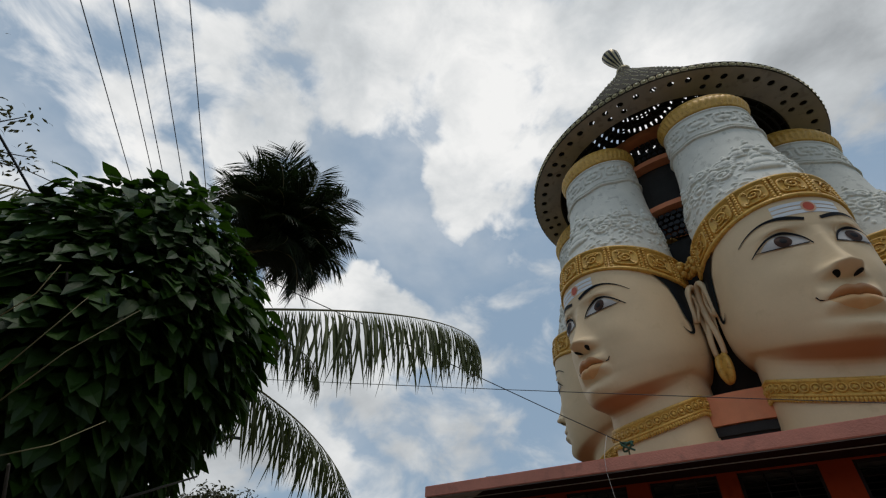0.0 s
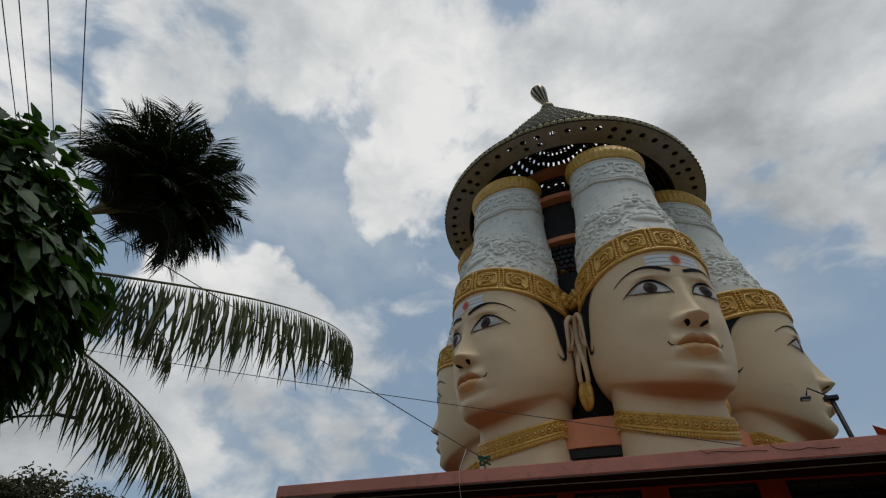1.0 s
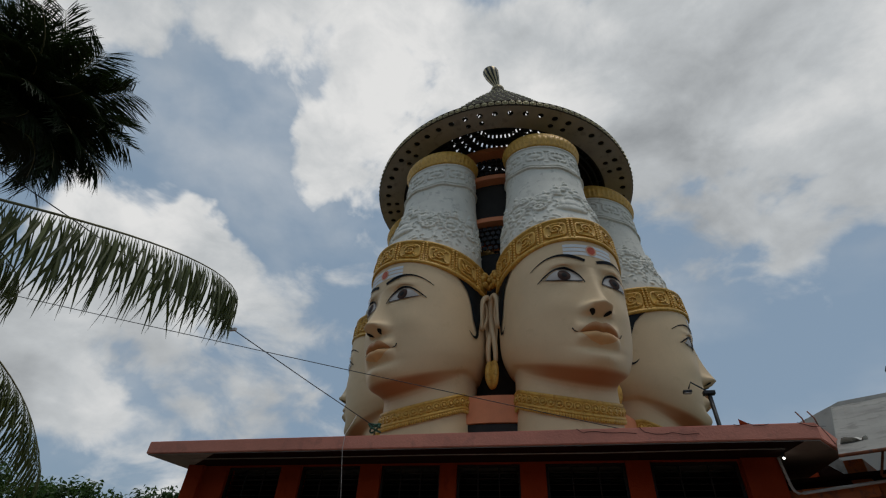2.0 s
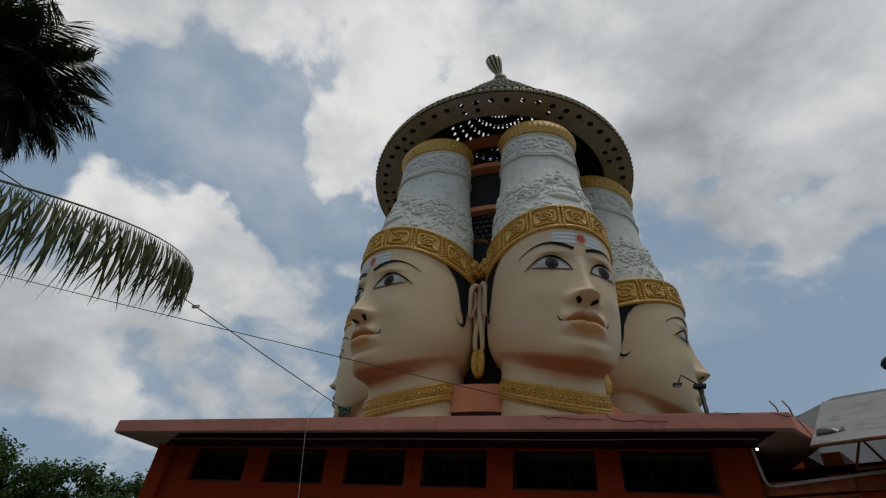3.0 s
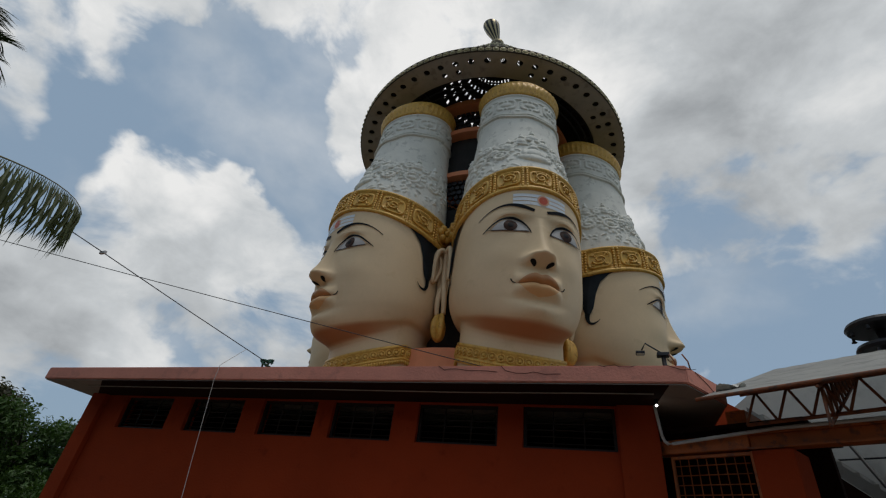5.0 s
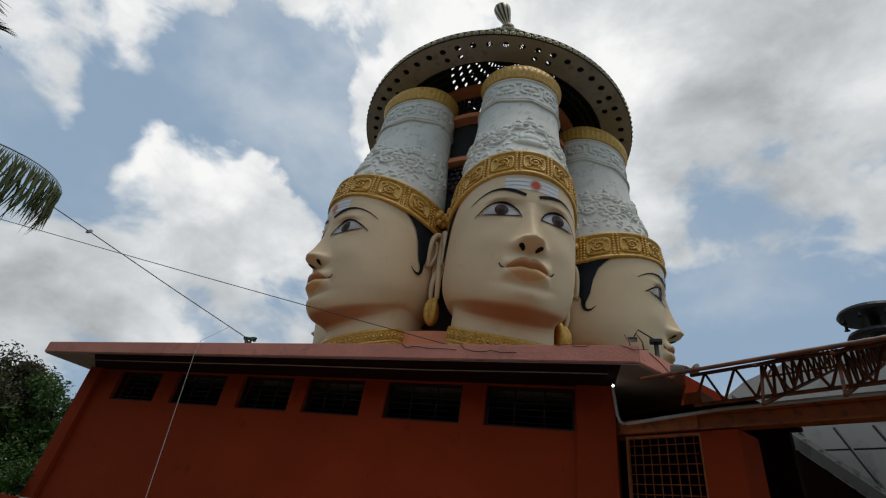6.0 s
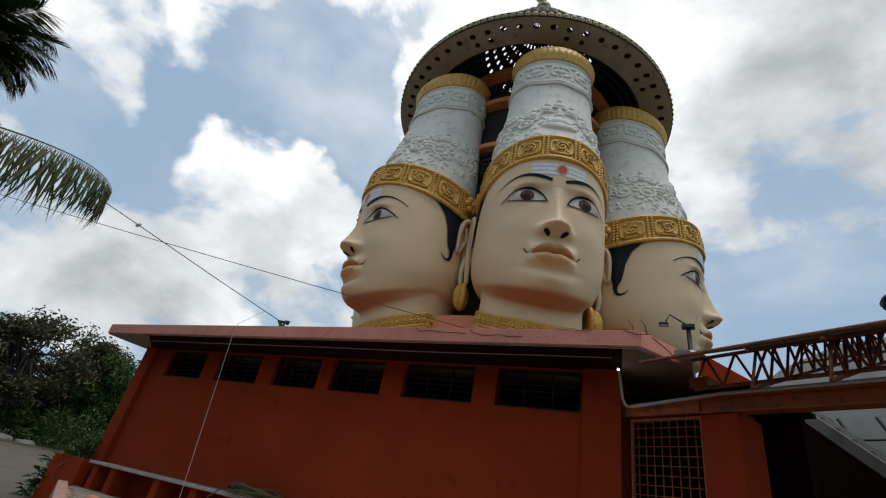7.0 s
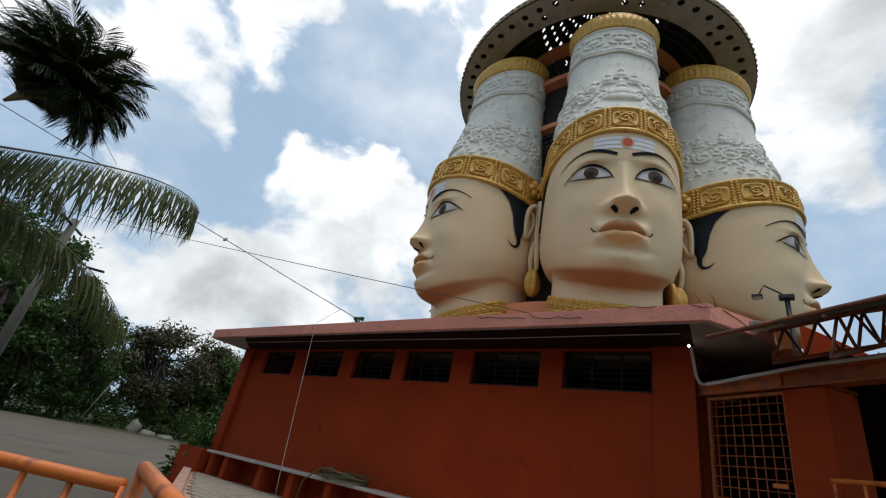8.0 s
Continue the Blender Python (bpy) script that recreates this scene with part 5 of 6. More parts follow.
STEMS = [((-0.32, -0.72, 2.06), (-0.26, -0.67, 2.22), (-0.19, -0.62, 2.38)), ((-0.33, -0.67, 1.97), (-0.26, -0.58, 2.18), (-0.14, -0.44, 2.39)),
         ((-0.36, -0.58, 1.81), (-0.32, -0.46, 1.87), (-0.27, -0.34, 1.98)), ((-0.27, -0.82, 2.22), (-0.22, -0.77, 2.33), (-0.17, -0.76, 2.45))]


def vine_bush():
    t = thing("creeper", "dense dark green broad-leaved creeper smothering a post", "bush", at=(-2.05, -0.22, GROUND_Z))
    rng = random.Random(3)
    c, R = Vector((0.0, 0.0, 2.36)), Vector((1.28, 1.12, 1.72))
    places = []
    noise.seed_set(4)
    for _ in range(14000):
        d = Vector((rng.gauss(0, 1), rng.gauss(0, 1), rng.gauss(0, 1))).normalized()
        bulge = 1 + 0.12 * noise.noise(d * 1.8) + 0.08 * noise.noise(d * 4.5)
        depth = 1 - 0.45 * rng.random() ** 1.6
        taper = 1.0 if d.z > 0.1 else 1.0 - 0.75 * (0.1 - d.z)
        p = c + Vector((d.x * R.x * taper, d.y * R.y * taper, d.z * R.z)) * bulge * depth
        p.z -= 0.45 * max(0.0, -d.y)
        out = Vector((d.x, d.y, d.z * 0.4 - 0.55 + rng.uniform(-0.35, 0.3)))
        out += Vector((rng.uniform(-1, 1), rng.uniform(-1, 1), 0)) * 0.55
        places.append(frame_at(p, out, d + Vector((0, 0, 0.6)), rng.uniform(0.6, 1.25), rng.uniform(-0.5, 0.5)))
    scatter("leaves", leaf_mesh(0.19, 0.095, 0.12, 0.3), places, M["leaf"], t, "broad pointed green leaves")
    tubes("stem", [([(0, 0, 0), (0.05, 0.0, 1.0), (0, 0.05, 2.6)], [0.12, 0.10, 0.07])], M["bark"], t)
    runs = []
    for i in range(22):
        a = rng.uniform(0, 6.28)
        p = Vector((0, 0, rng.uniform(0.2, 1.8)))
        q = c + Vector((math.cos(a), math.sin(a), rng.uniform(-0.6, 0.8))) * 1.2
        runs.append(([p, p.lerp(q, 0.5) + Vector((rng.uniform(-.2, .2), rng.uniform(-.2, .2), 0.15)), q], [0.02, 0.014, 0.006]))
    tagged(tubes("twigs", runs, M["bark"], t, sides=5), kind="stuff")
    for p in STEMS:
        tubes("dry_stem", [([Vector(q) - t.location for q in p], [0.0028, 0.0022, 0.0015])], M["rachis"], t, "dry tan stem", 5)
    return t


def frond(parent, pts, leaf_len, mat, rng, density=26, hang=0.5, name="frond", spread=0.9, both=True):
    """A palm frond: a curved rib with long narrow leaflets on both sides."""
    pts = [Vector(p) for p in pts]
    n = len(pts)
    T = np.linspace(0, 1, n)
    k = [np.polyfit(T, [p[i] for p in pts], min(3, n - 1)) for i in range(3)]

    def at(t):
        return Vector([float(np.polyval(k[i], t)) for i in range(3)])

    curve = [at(t) for t in np.linspace(0, 1, 24)]
    length = sum((curve[i + 1] - curve[i]).length for i in range(23))
    rib = tubes(name, [(curve, [0.028 * (1 - i / 26) for i in range(24)])], M["rachis"], parent, sides=6)
    places = []
    num = int(density * length)
    for i in range(num):
        t = 0.10 + 0.90 * i / num
        p, d = at(t), (at(min(1, t + 0.01)) - at(t - 0.01)).normalized()
        side = d.cross(Vector((0, 0, 1)))
        side = side.normalized() if side.length > 0.05 else Vector((1, 0, 0))
        for sg in (1, -1):
            L = leaf_len * (0.55 + 0.6 * math.sin(math.pi * min(1, 0.12 + t * 0.86))) * rng.uniform(0.75, 1.12)
            q = side * sg * spread + d * rng.uniform(0.45, 0.8) + Vector((0, 0, -hang * rng.uniform(0.6, 1.5)))
            places.append(frame_at(p, q, (0, 0, 1), L, rng.uniform(-0.5, 0.5)))
    scatter("leaflet_fringe", leaf_mesh(1.0, 0.036, 0.25, 0.36, 4), places, mat, rib)
    return rib


def palm():
    t = thing("coconut_palm", "coconut palm with drooping dark green fronds", "palm tree", at=(0, 0, 0))
    rng = random.Random(12)
    K = Vector((-5.75, 0.75, 5.0))
    tubes("trunk", [([(-6.1, 0.2, GROUND_Z - 0.1), (-6.05, 0.3, 1.5), (-5.9, 0.5, 3.2), tuple(K)], [0.2, 0.16, 0.14, 0.12])], M["bark"], t, "ringed grey palm trunk", 12)
    frond(t, [K, (-4.3, 2.1, 5.15), (-2.63, 3.5, 5.12), (-1.8, 4.35, 4.68)], 1.02, M["palm"], rng, 26, 1.7)
    frond(t, [K, (-5.3, 2.2, 4.5), (-5.1, 3.9, 3.9), (-5.05, 5.3, 2.7)], 0.95, M["palm"], rng, 28, 1.1)
    frond(t, [K, (-4.9, 1.7, 5.0), (-4.2, 2.6, 4.75), (-3.9, 3.1, 4.2)], 0.6, M["palm"], rng, 22, 1.1)
    root = Vector((-4.50, 1.98, 6.82))
    axis = Vector((0.40, 0.38, 0.80)).normalized()
    s1 = axis.orthogonal().normalized()
    s2 = axis.cross(s1)
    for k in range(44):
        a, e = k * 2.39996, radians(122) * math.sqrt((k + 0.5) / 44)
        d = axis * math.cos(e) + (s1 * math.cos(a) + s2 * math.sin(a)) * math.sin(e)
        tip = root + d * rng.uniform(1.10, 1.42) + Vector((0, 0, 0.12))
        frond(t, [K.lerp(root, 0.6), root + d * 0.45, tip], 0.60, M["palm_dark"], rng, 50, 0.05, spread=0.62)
    for k in range(6):
        a = radians(150 + k * 36)
        d = Vector((math.cos(a), math.sin(a), 0))
        frond(t, [K, K + d * 1.1 + Vector((0, 0, 0.7)), K + d * 2.3 + Vector((0, 0, 0.4)), K + d * 3.1 + Vector((0, 0, -0.8))], 0.7, M["palm"], rng, 14, 0.8)
    return t


def tree(at, height, spread, mat, seed, leaves=2600, size=0.32, label="", trunk_h=0.16, lean=0.0, seg=2):
    t = thing("tree", label or "dense leafy green tree beside the road", "tree", "trees beside the road", at=at)
    rng = random.Random(seed)
    top = Vector((lean, 0, height * trunk_h))
    tubes("trunk", [([(0, 0, -0.2), top * 0.5, top, Vector((lean * 1.3, 0, height * 0.7))], [height * 0.035, height * 0.028, height * 0.022, height * 0.008])], M["bark"], t, sides=9)
    clumps, runs = [], []
    for i in range(48):
        a = rng.uniform(0, 6.283)
        h = rng.uniform(trunk_h, 1.0)
        rr = spread * (1 - abs(h - 0.62) * 1.1) * rng.uniform(0.35, 1.0)
        c = Vector((lean + math.cos(a) * rr, math.sin(a) * rr, height * h))
        clumps.append((c, rng.uniform(0.16, 0.30) * spread))
        s = Vector((lean * h, 0, height * rng.uniform(trunk_h * 0.7, 0.7)))
        runs.append(([s, s.lerp(c, 0.55) + Vector((0, 0, 0.1)), c], [height * 0.013, height * 0.008, height * 0.003]))
    tubes("branching", runs, M["bark"], t, sides=5)
    places = []
    for i in range(leaves):
        c, r_ = clumps[i % len(clumps)]
        d = Vector((rng.gauss(0, 1), rng.gauss(0, 1), rng.gauss(0, 0.8))).normalized()
        p = c + d * r_ * rng.uniform(0.35, 1.1)
        q = Vector((rng.uniform(-1, 1), rng.uniform(-1, 1), rng.uniform(-0.9, 0.3)))
        places.append(frame_at(p, q, d + Vector((0, 0, 0.5)), size * rng.uniform(0.6, 1.3), rng.uniform(-1, 1)))
    scatter("crown", leaf_mesh(1.0, 0.5, 0.15, 0.25, seg), places, mat, t)
    return t


vine_bush()
palm()
far = [((-36, 7.2, 0.1), 12.0, 4.2, "leaf_far"), ((-37, 10.2, 0.1), 10.0, 3.8, "leaf_far"), ((-40, 4.5, 0.1), 14.0, 5.0, "leaf_far"), ((-38, 13.5, 0.1), 8.5, 3.6, "leaf_far"),
       ((-41, 20.5, 0.1), 9.2, 4.6, "leaf_brown"), ((-42, 24.5, 0.1), 9.0, 4.6, "leaf_brown"), ((-46, 16.5, 0.1), 8.0, 4.6, "leaf_far"), ((-38, 27.5, 0.1), 7.6, 4.2, "leaf_far"),
       ((-33, 28.5, 0.1), 6.6, 4.0, "leaf_far"), ((-50, 30, 0.1), 9.5, 5.5, "leaf_far"), ((-27, 30, 0.1), 6.5, 4.0, "leaf_far"), ((-48, 9, 0.1), 12.0, 5.5, "leaf_far")]
for i, (p, h, s_, m) in enumerate(far):
    tree(p, h, s_, M[m], 20 + i, 13000 if m == "leaf_brown" else 9500, 0.36, "browned leafy tree beside the road" if m == "leaf_brown" else "dense leafy green tree beside the road")

# ---- pole and wires ----
pole = thing("utility_pole", "grey concrete utility pole with a cross arm and street lamp", "pole", at=(-11.3, 4.45, GROUND_Z))
tubes("shaft", [([(0, 0, -0.1), (0.1, -0.05, 6.2)], [0.17, 0.11])], M["pole"], pole, sides=12)
tubes("cross_arm", [([(-0.55, 0.4, 6.0), (0.75, -0.5, 6.0)], 0.04)], M["steel"], pole)
tubes("lamp_arm", [([(0.05, 0, 4.6), (0.5, 0.75, 4.85)], 0.025)], M["steel"], pole)
bm = bmesh.new()
box(bm, (-0.06, -0.25, -0.03), (0.06, 0.25, 0.03), 0.015, Matrix.Translation((0.6, 0.95, 4.9)) @ Matrix.Rotation(radians(-32), 4, "Z"))
part("lamp_head", bm, M["steel"], pole)


def wire(name, pts, r, label, mat="wire"):
    return tagged(tubes(name, [(pts, r)], M[mat], sides=5), label, "cable", "overhead wires")


TAG, END = Vector((-2.55, 5.26, 4.76)), Vector((-1.06, 7.85, 3.99))
far_end = TAG + (TAG - END).normalized() * 9.5
wire("overhead_wire", [far_end, TAG, TAG.lerp(END, 0.5) - Vector((0, 0, 0.01)), END], 0.008, "thin black overhead wire tied to the roof")
wire("overhead_wire", sag((-14.00, 3.72, 7.15), (5.50, 9.73, 3.82), 0.06), 0.008, "thin black overhead wire sagging past the statue")
tag_ob = thing("wire_clamp", "scrap of pale tape tied on the overhead wire", "clamp", at=tuple(TAG))
boxed("tape", (-0.06, -0.02, -0.025), (0.06, 0.02, 0.025), M["pipe"], tag_ob, 0.01)
LINES = [((-3.45, -2.59, 8.42), (-8.9, 0.24, 9.38)), ((-3.23, -2.32, 8.64), (-8.69, 0.55, 9.61)), ((-3.11, -2.2, 8.75), (-8.62, 0.77, 9.65)), ((-2.88, -2.01, 8.93), (-8.55, 1.26, 9.63)), ((-2.49, -1.73, 9.2), (-8.55, 1.96, 9.41))]
for a, b in LINES:
    a, b = Vector(a), Vector(b)
    wire("power_line", sag(a + (a - b) * 1.2, b + (b - a) * 0.8, 0.1, 10), 0.009, "black power line high over the road")
wire("power_line", [(-2.3, -3.0, 5.6), (-2.9, -1.7, 4.88), (-3.21, -1.03, 4.5), (-3.6, -0.2, 4.0)], 0.012, "black service cable dropping into the creeper")

# ---- railing near the camera ----
rail = thing("railing", "orange-painted tubular steel railing", "railing")
RA, RB, RC = Vector((2.75, 1.65, 1.10)), Vector((4.20, 2.48, 1.115)), Vector((5.25, 2.20, 1.17))
tubes("top_rail", [([RA, RB], 0.026)], M["orange"], rail, sides=12)
tubes("top_rail", [([RB + Vector((0.05, 0.03, 0.07)), RC], 0.026)], M["orange"], rail, sides=12)
for i in range(9):
    p = RA.lerp(RB, i / 8)
    tubes("baluster", [([p, Vector((p.x, p.y, GROUND_Z + 0.02))], 0.013)], M["orange"], rail)
for p in (RB + Vector((0.05, 0.03, 0.07)), RC):
    tubes("newel", [([p, Vector((p.x, p.y, GROUND_Z))], 0.026)], M["orange"], rail)

side_rail = at_gate("side_railing", "orange tubular railing beside the gate post", "railing")
tubes("top_rail", [([(1.30, -0.18, 1.94), (3.2, -0.18, 1.94)], 0.022)], M["orange"], side_rail, sides=10)
for k in range(9):
    tubes("baluster", [([(1.32 + 0.22 * k, -0.18, 0.2), (1.32 + 0.22 * k, -0.18, 1.94)], 0.011)], M["orange"], side_rail, sides=8)

# ---- cords, hose, roof lamp, rebar ----
cord = tubes("hanging_cord", [([TAG.lerp(END, 0.86), (-1.16, 6.94, 3.60), (-1.16, 6.93, 3.36), (-0.95, 6.88, 2.2), (-0.68, 6.80, 0.9), (-0.62, 6.8, 0.57)], 0.0045)], M["cord"], sides=5)
tagged(cord, "pale cord hanging from the wire down the wall", "cable")
knot = thing("wire_knot", "green rope knot tying the wire to the roof", "rope", at=(-1.06, 7.85, 3.97))
tubes("rope", [([(0.10 * math.cos(t * 2.3), 0.06 * math.sin(t * 3.1), 0.07 * math.sin(t * 1.7)) for t in np.linspace(0, 9, 40)], 0.018)], material("green_rope", (0.03, 0.09, 0.06), 0.9), knot, sides=6)
tubes("tail", [([(0, 0, 0), (0.02, 0.03, -0.38)], 0.015)], M["hose"], knot, sides=6)

hose = thing("hose_coil", "olive garden hose coiled on the bench", "hose", at=(0.02, 7.50, 1.035))
rng = random.Random(31)
pts = []
for i in range(150):
    a = i * 0.33
    r_ = 0.29 + 0.08 * math.sin(i * 0.11) + rng.uniform(-0.01, 0.01)
    pts.append((1.45 * r_ * math.cos(a), 0.75 * r_ * math.sin(a), 0.02 + 0.0010 * i * (0.7 + 0.3 * math.sin(i * 0.7))))
tubes("coil", [(pts, 0.012)], M["hose"], hose, sides=6)
tubes("loose_end", [([(-0.25, -0.05, 0.10), (-0.45, -0.16, 0.12), (-0.62, -0.28, -0.1), (-0.66, -0.30, -0.44)], 0.012)], M["hose"], hose, sides=6)

mast = thing("mast_lamp", "black mast with an angled arm and small flood lamp", "lamp", at=(6.12, 13.78, SLAB_Z))
tubes("mast", [([(0.05, 0, 0), (0, 0, 2.85)], 0.055)], M["steel"], mast, sides=10)
boxed("cap", (-0.15, -0.1, 2.82), (0.15, 0.1, 2.92), M["steel"], mast, 0.02)
tubes("arm", [([(0, 0, 2.9), (-0.40, -0.05, 3.18), (-0.50, -0.08, 2.98)], 0.02)], M["steel"], mast, sides=6)
boxed("lamp_head", (-0.66, -0.18, 2.86), (-0.44, 0.0, 2.93), M["steel"], mast, 0.02)
boxed("lens", (-0.64, -0.17, 2.85), (-0.46, -0.01, 2.858), M["glass_lamp"], mast, 0)

rebar = thing("rebar_stub", "bent rusty rebar stubs on the roof edge", "rebar", at=(5.42, 7.05, SLAB_Z))
for x in (0, 0.14):
    tubes("rod", [([(x, 0, -0.02), (x - 0.01, 0, 0.08), (x - 0.06, 0, 0.17)], 0.009)], M["truss"], rebar, sides=6)

bell_lamp = thing("tiered_bell_lamp", "black tiered ring lamp stand hung with small bells", "lamp stand", at=(9.75, 11.55, 3.2))
tubes("stem", [([(0, 0, -3.0), (0, 0, 2.86)], 0.08)], M["steel"], bell_lamp, sides=10)
for z_, r_ in ((2.42, 0.46), (2.86, 0.52)):
    v, f = lathe_data([(0.0, z_ + 0.05), (r_ * 0.5, z_ + 0.07), (r_, z_ + 0.06), (r_ + 0.03, z_), (r_, z_ - 0.05), (0.0, z_ - 0.05)], 28)
    mesh_part("tier", v, f, M["steel"], bell_lamp)
    for k in range(8):
        a = k * math.pi / 4
        v, f = lathe_data([(0.0, 0.06), (0.025, 0.05), (0.03, 0.0), (0.05, -0.03)], 8)
        v = [(x_ + r_ * 0.92 * math.cos(a), y_ + r_ * 0.92 * math.sin(a), zz + z_ - 0.13) for x_, y_, zz in v]
        mesh_part("bell", v, f, M["steel"], bell_lamp)

cloth = thing("plastic_sheet", "crumpled pale grey plastic sheet at the roof corner", "sheet", at=(5.98, 7.30, 3.40))
bm = bmesh.new()
bmesh.ops.create_grid(bm, x_segments=18, y_segments=10, size=0.5)
for q in bm.verts:
    n = noise.noise(Vector((q.co.x * 5, q.co.y * 5, 3.0))) * 0.07 + noise.noise(Vector((q.co.x * 13, q.co.y * 11, 1.0))) * 0.03
    q.co = Vector((q.co.x * 0.30, q.co.y * 0.14, 0.02 + 0.5 * n - 0.06 * q.co.y))
part("folds", bm, M["screen"], cloth, smooth=True)

# ---- roadside ----
def shrub(at, r_, h, seed, mat, n=1400, size=0.26):
    t = thing("shrub", "dense green shrub at the road edge", "shrub", "shrubs along the road", at=at)
    rng = random.Random(seed)
    places = []
    for i in range(n):
        d = Vector((rng.gauss(0, 1), rng.gauss(0, 1), abs(rng.gauss(0, 1)))).normalized()
        p = Vector((d.x * r_, d.y * r_, d.z * h)) * rng.uniform(0.45, 1.08)
        places.append(frame_at(p, d + Vector((rng.uniform(-1, 1), rng.uniform(-1, 1), rng.uniform(-0.6, 0.6))), (0, 0, 1), size * rng.uniform(0.6, 1.4), rng.uniform(-1, 1)))
    scatter("foliage", leaf_mesh(1.0, 0.35, 0.15, 0.3, 2), places, mat, t)
    for k in range(4):
        a = rng.uniform(0, 6.28)
        tubes("stem", [([(0, 0, -0.05), (r_ * 0.4 * math.cos(a), r_ * 0.4 * math.sin(a), h * 0.7)], [0.03, 0.012])], M["bark"], t, sides=5)
    return t


rng = random.Random(77)
row = [(-35.2, 6.0), (-36.0, 8.4), (-36.4, 10.8), (-37.2, 13.2), (-38.2, 15.6), (-38.8, 18.0), (-38.6, 20.6), (-37.0, 22.8), (-34.5, 23.8), (-31.5, 24.2), (-28.5, 24.3), (-25.0, 23.6), (-41, 19), (-42, 22.5), (-40, 25)]
for i, (x, y) in enumerate(row):
    shrub((x, y, GROUND_Z - 0.06), rng.uniform(1.3, 2.1), rng.uniform(1.6, 3.2), 200 + i, M["leaf_far"])
shrub((-4.95, 7.72, 0.9), 0.28, 0.42, 300, M["leaf"], 260, 0.16)
shrub((-5.6, 7.75, GROUND_Z), 0.42, 0.85, 301, M["leaf"], 420, 0.18)
blades = []
for i in range(7000):
    k = rng.random() * 9.99
    pts = [(-34.5, 5.2), (-35.6, 8), (-36.0, 10.8), (-37.4, 15), (-37.6, 18), (-36.4, 21.6), (-33, 22.8), (-28, 23.2), (-20, 20.2), (-12, 16.4), (-8, 13.4)]
    a, b = Vector(pts[int(k)]), Vector(pts[int(k) + 1])
    p = a.lerp(b, k % 1)
    n = Vector((b - a)).orthogonal().normalized()
    p = p + n * rng.uniform(-0.3, 2.2) * (1 if n.dot(Vector((-1, 0.6))) > 0 else -1)
    blades.append(frame_at((p.x, p.y, GROUND_Z - 0.06), (rng.uniform(-0.5, 0.5), rng.uniform(-0.5, 0.5), 1), (1, 0.2, 0), rng.uniform(0.15, 0.5), rng.uniform(-3, 3)))
verge = thing("grass_verge", "rough green grass along the road edge", "grass", kind="stuff")
scatter("blades", leaf_mesh(1.0, 0.10, 0.1, 0.25, 2), blades, M["grass"], verge)
leaning = thing("leaning_post", "pale leaning post at the road edge", "post", at=(-35.5, 14.6, 0.5))
tubes("shaft", [([(0, 0, -0.3), (0.2, 0.95, 3.0)], 0.055)], M["pole"], leaning, sides=8)


def boulder(at, size, seed):
    bm = bmesh.new()
    bmesh.ops.create_icosphere(bm, subdivisions=3, radius=1.0)
    for v in bm.verts:
        n = noise.noise(v.co * 1.3 + Vector((seed, 0, 0))) * 0.35 + noise.noise(v.co * 4 + Vector((0, seed, 0))) * 0.08
        v.co = Vector((v.co.x * size[0], v.co.y * size[1], v.co.z * size[2])) * (1 + n)
    ob = part("boulder", bm, M["rock"], smooth=True)
    ob.location = at
    return tagged(ob, "rough grey boulder at the road edge", "rock", "boulders at the road edge")


bank_v, bank_f = [], []
for i in range(41):
    t = i / 40
    cx, cy = -37.5 + 9 * t * t * t, 12.0 + 13.5 * t
    for j in range(9):
        u = j / 8 - 0.5
        h = 0.22 * math.exp(-(u * 3) ** 2) * min(1, 6 * t, 6 * (1 - t)) + 0.06 * noise.noise(Vector((i * 0.4, j * 0.7, 0)))
        bank_v.append((cx + u * 6 * -0.9, cy + u * 6 * 0.35, GROUND_Z - 0.10 + max(0, h)))
for i in range(40):
    for j in range(8):
        a = i * 9 + j
        bank_f.append((a, a + 9, a + 10, a + 1))
bank_ob = mesh_part("earth_bank", bank_v, bank_f, M["earth"], smooth=True)
tagged(bank_ob, "low grassy earth bank behind the road", "bank", kind="structure")
boulder((-36.6, 18.8, 0.45), (0.55, 0.5, 0.75), 1.0)
boulder((-36.4, 19.8, 0.3), (0.7, 0.6, 0.4), 2.0)
boulder((-35.6, 21.0, 0.25), (0.9, 0.6, 0.3), 3.0)
twig = thing("tree", "sparse leafy branch tip of a tall tree", "tree", "trees beside the road", at=(-5.04, -2.43, GROUND_Z))
tubes("trunk", [([(0, 0, -0.1), (0.1, 0.1, 3.0), (0.5, 0.3, 4.92)], [0.12, 0.09, 0.05])], M["bark"], twig, sides=8)
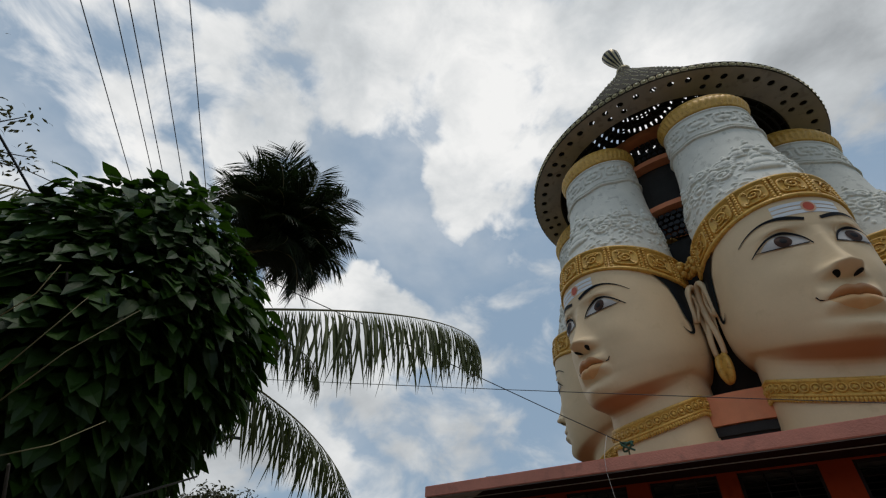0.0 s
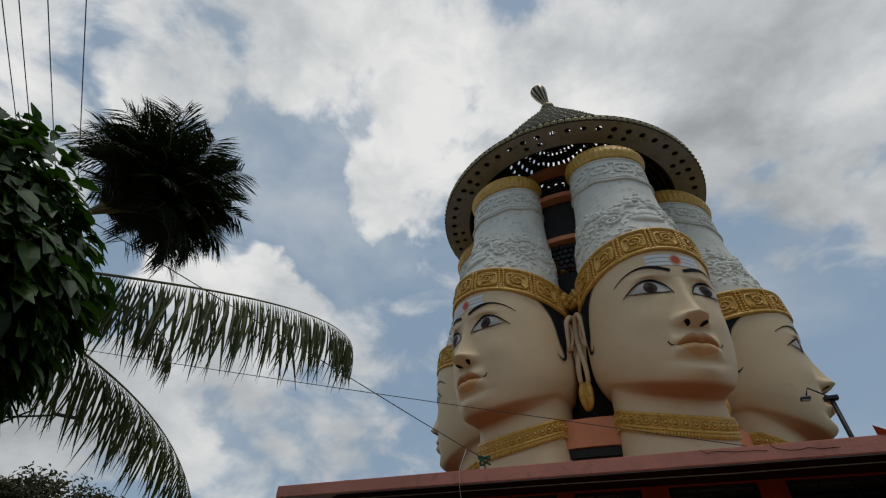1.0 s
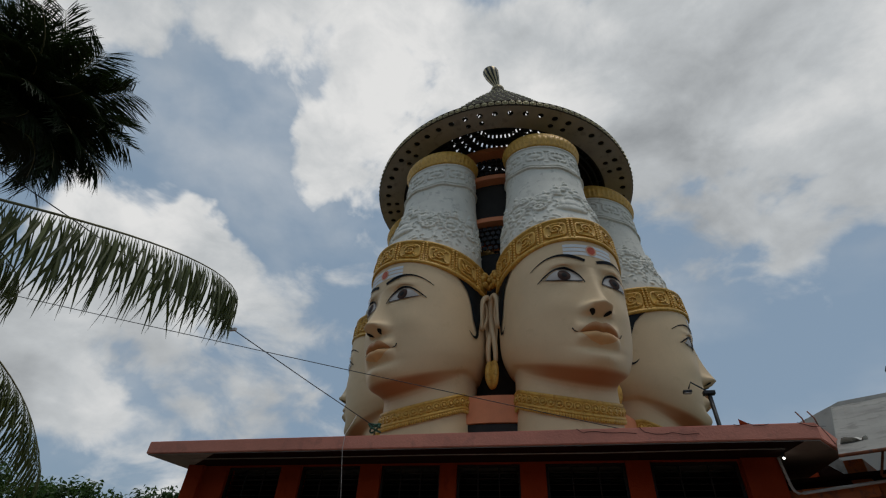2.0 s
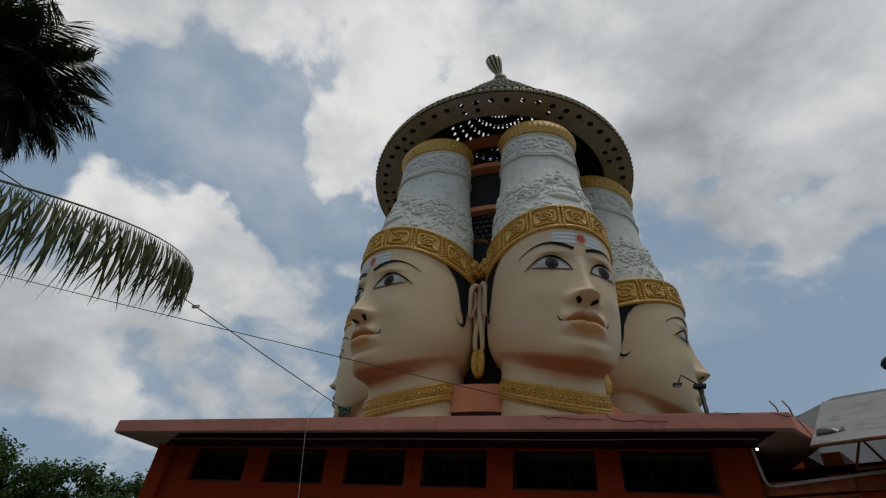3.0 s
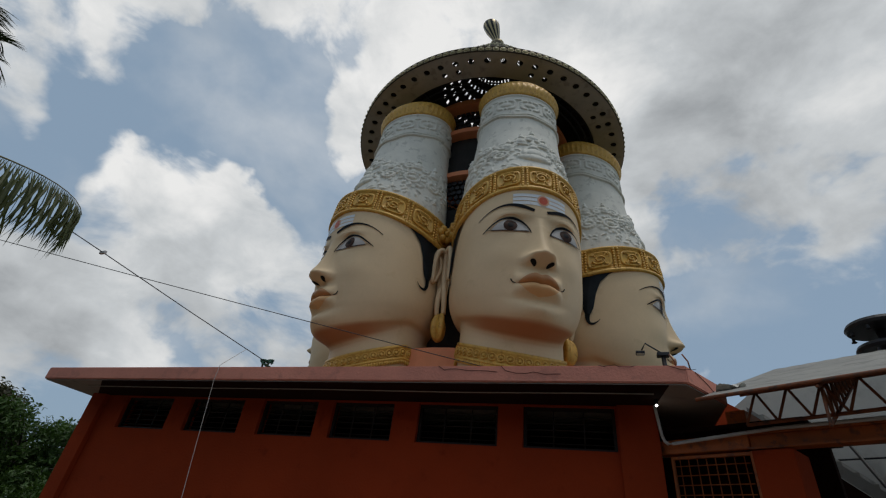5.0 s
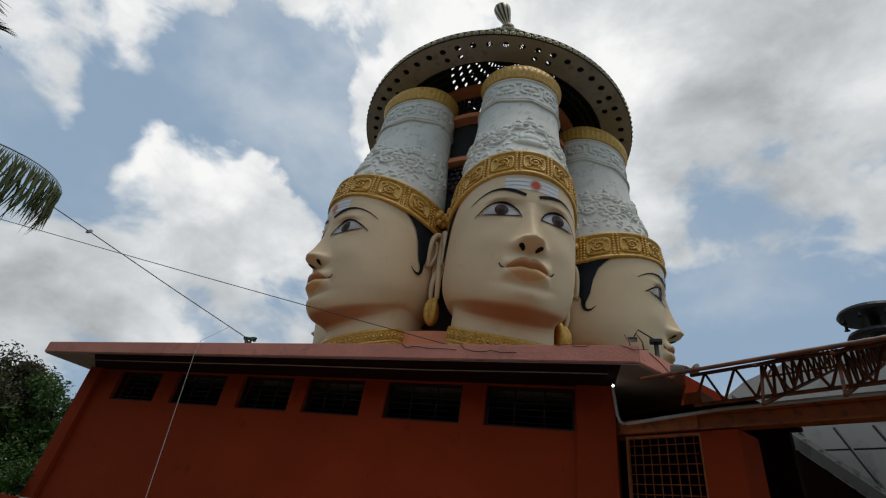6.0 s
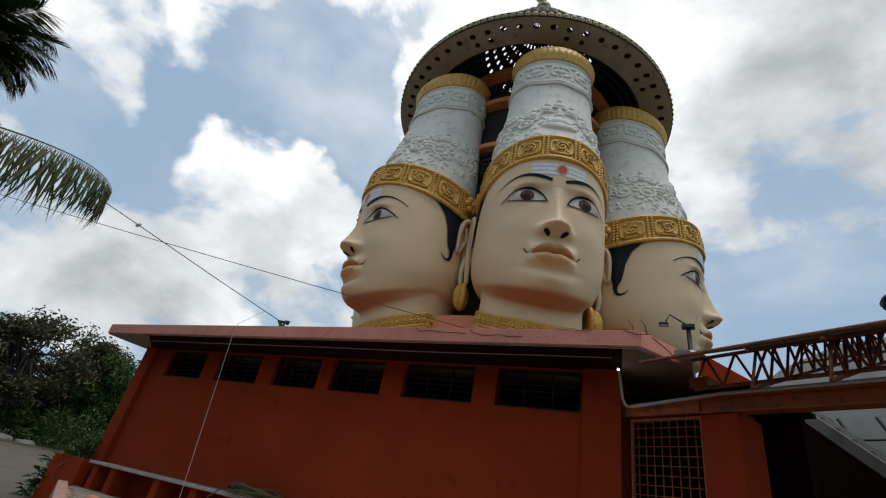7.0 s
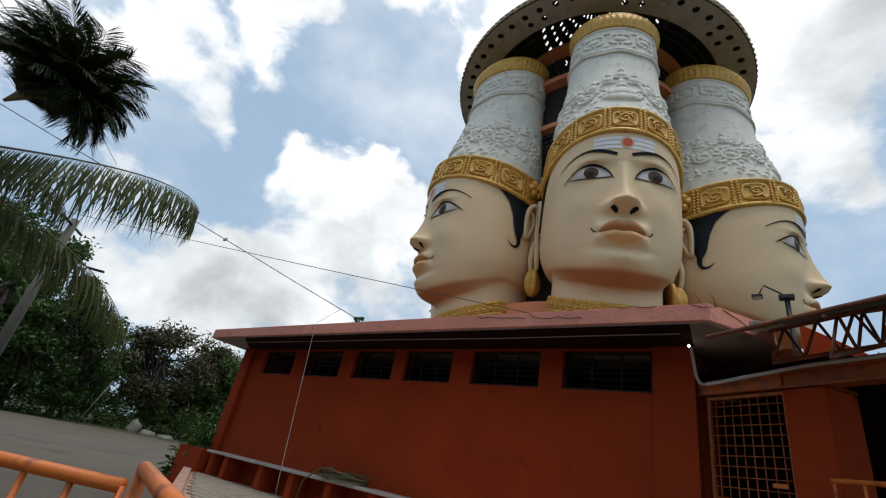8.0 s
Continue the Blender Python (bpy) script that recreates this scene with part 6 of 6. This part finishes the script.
tips, runs = [], []
for k in range(13):
    s0 = Vector((0.5, 0.3, 4.82))
    e = s0 + Vector((rng.uniform(0.2, 1.9), rng.uniform(-0.5, 0.9), rng.uniform(-0.3, 0.9)))
    runs.append(([s0, s0.lerp(e, 0.5) + Vector((0, 0, 0.15)), e], [0.02, 0.012, 0.004]))
    for i in range(60):
        p = s0.lerp(e, rng.uniform(0.4, 1.05)) + Vector((rng.gauss(0, 0.1), rng.gauss(0, 0.1), rng.gauss(0, 0.09)))
        tips.append(frame_at(p, (rng.uniform(-1, 1), rng.uniform(-1, 1), rng.uniform(-0.8, 0.5)), (0, 0, 1), rng.uniform(0.05, 0.10), rng.uniform(-1, 1)))
tagged(tubes("twigs", runs, M["bark"], twig, sides=5), kind="stuff")
scatter("crown", leaf_mesh(1.0, 0.4, 0.1, 0.2, 2), tips, M["leaf_brown"], twig)

# plain unseen wall added behind the camera; it closes the yard and cuts low sky light
bm = bmesh.new()
boxed_ = bmesh.ops.create_cube(bm, size=1.0)["verts"]
for q in boxed_:
    q.co = Vector((q.co.x * 44 + 2, q.co.y * 0.3 - 5.6, (q.co.z + 0.5) * 6.0))
bmesh.ops.bevel(bm, geom=bm.edges[:], offset=0.03, segments=2, affect="EDGES")
tagged(part("boundary_wall", bm, M["weathered_wall"]), "plain weathered grey wall, unseen, added to block low sky light", "wall", kind="structure")

# ---- pavers, last ----
bm = bmesh.new()
box(bm, (0.004, 0.004, -0.03), (0.196, 0.096, 0.022), 0.006)
first = part("paver", bm, M["paver"], plinth)
ang = math.atan2(kd.y, kd.x)
count = 0
for i in range(26):
    for j in range(-9, 12):
        px = -4.30 + 0.2 * i + (0.1 if j % 2 else 0)
        py = 6.20 + 0.1 * j
        line = KA.y + (px - KA.x) * kd.y / kd.x + 0.14
        if py < line or py + 0.1 > 7.42 or count >= 300 or px > 0.9:
            continue
        ob = first if count == 0 else new("paver", first.data)
        ob.parent = plinth
        ob.location = (px, py, 0.56 + 0.003 * math.sin(i * 7.1 + j * 3.3))
        count += 1
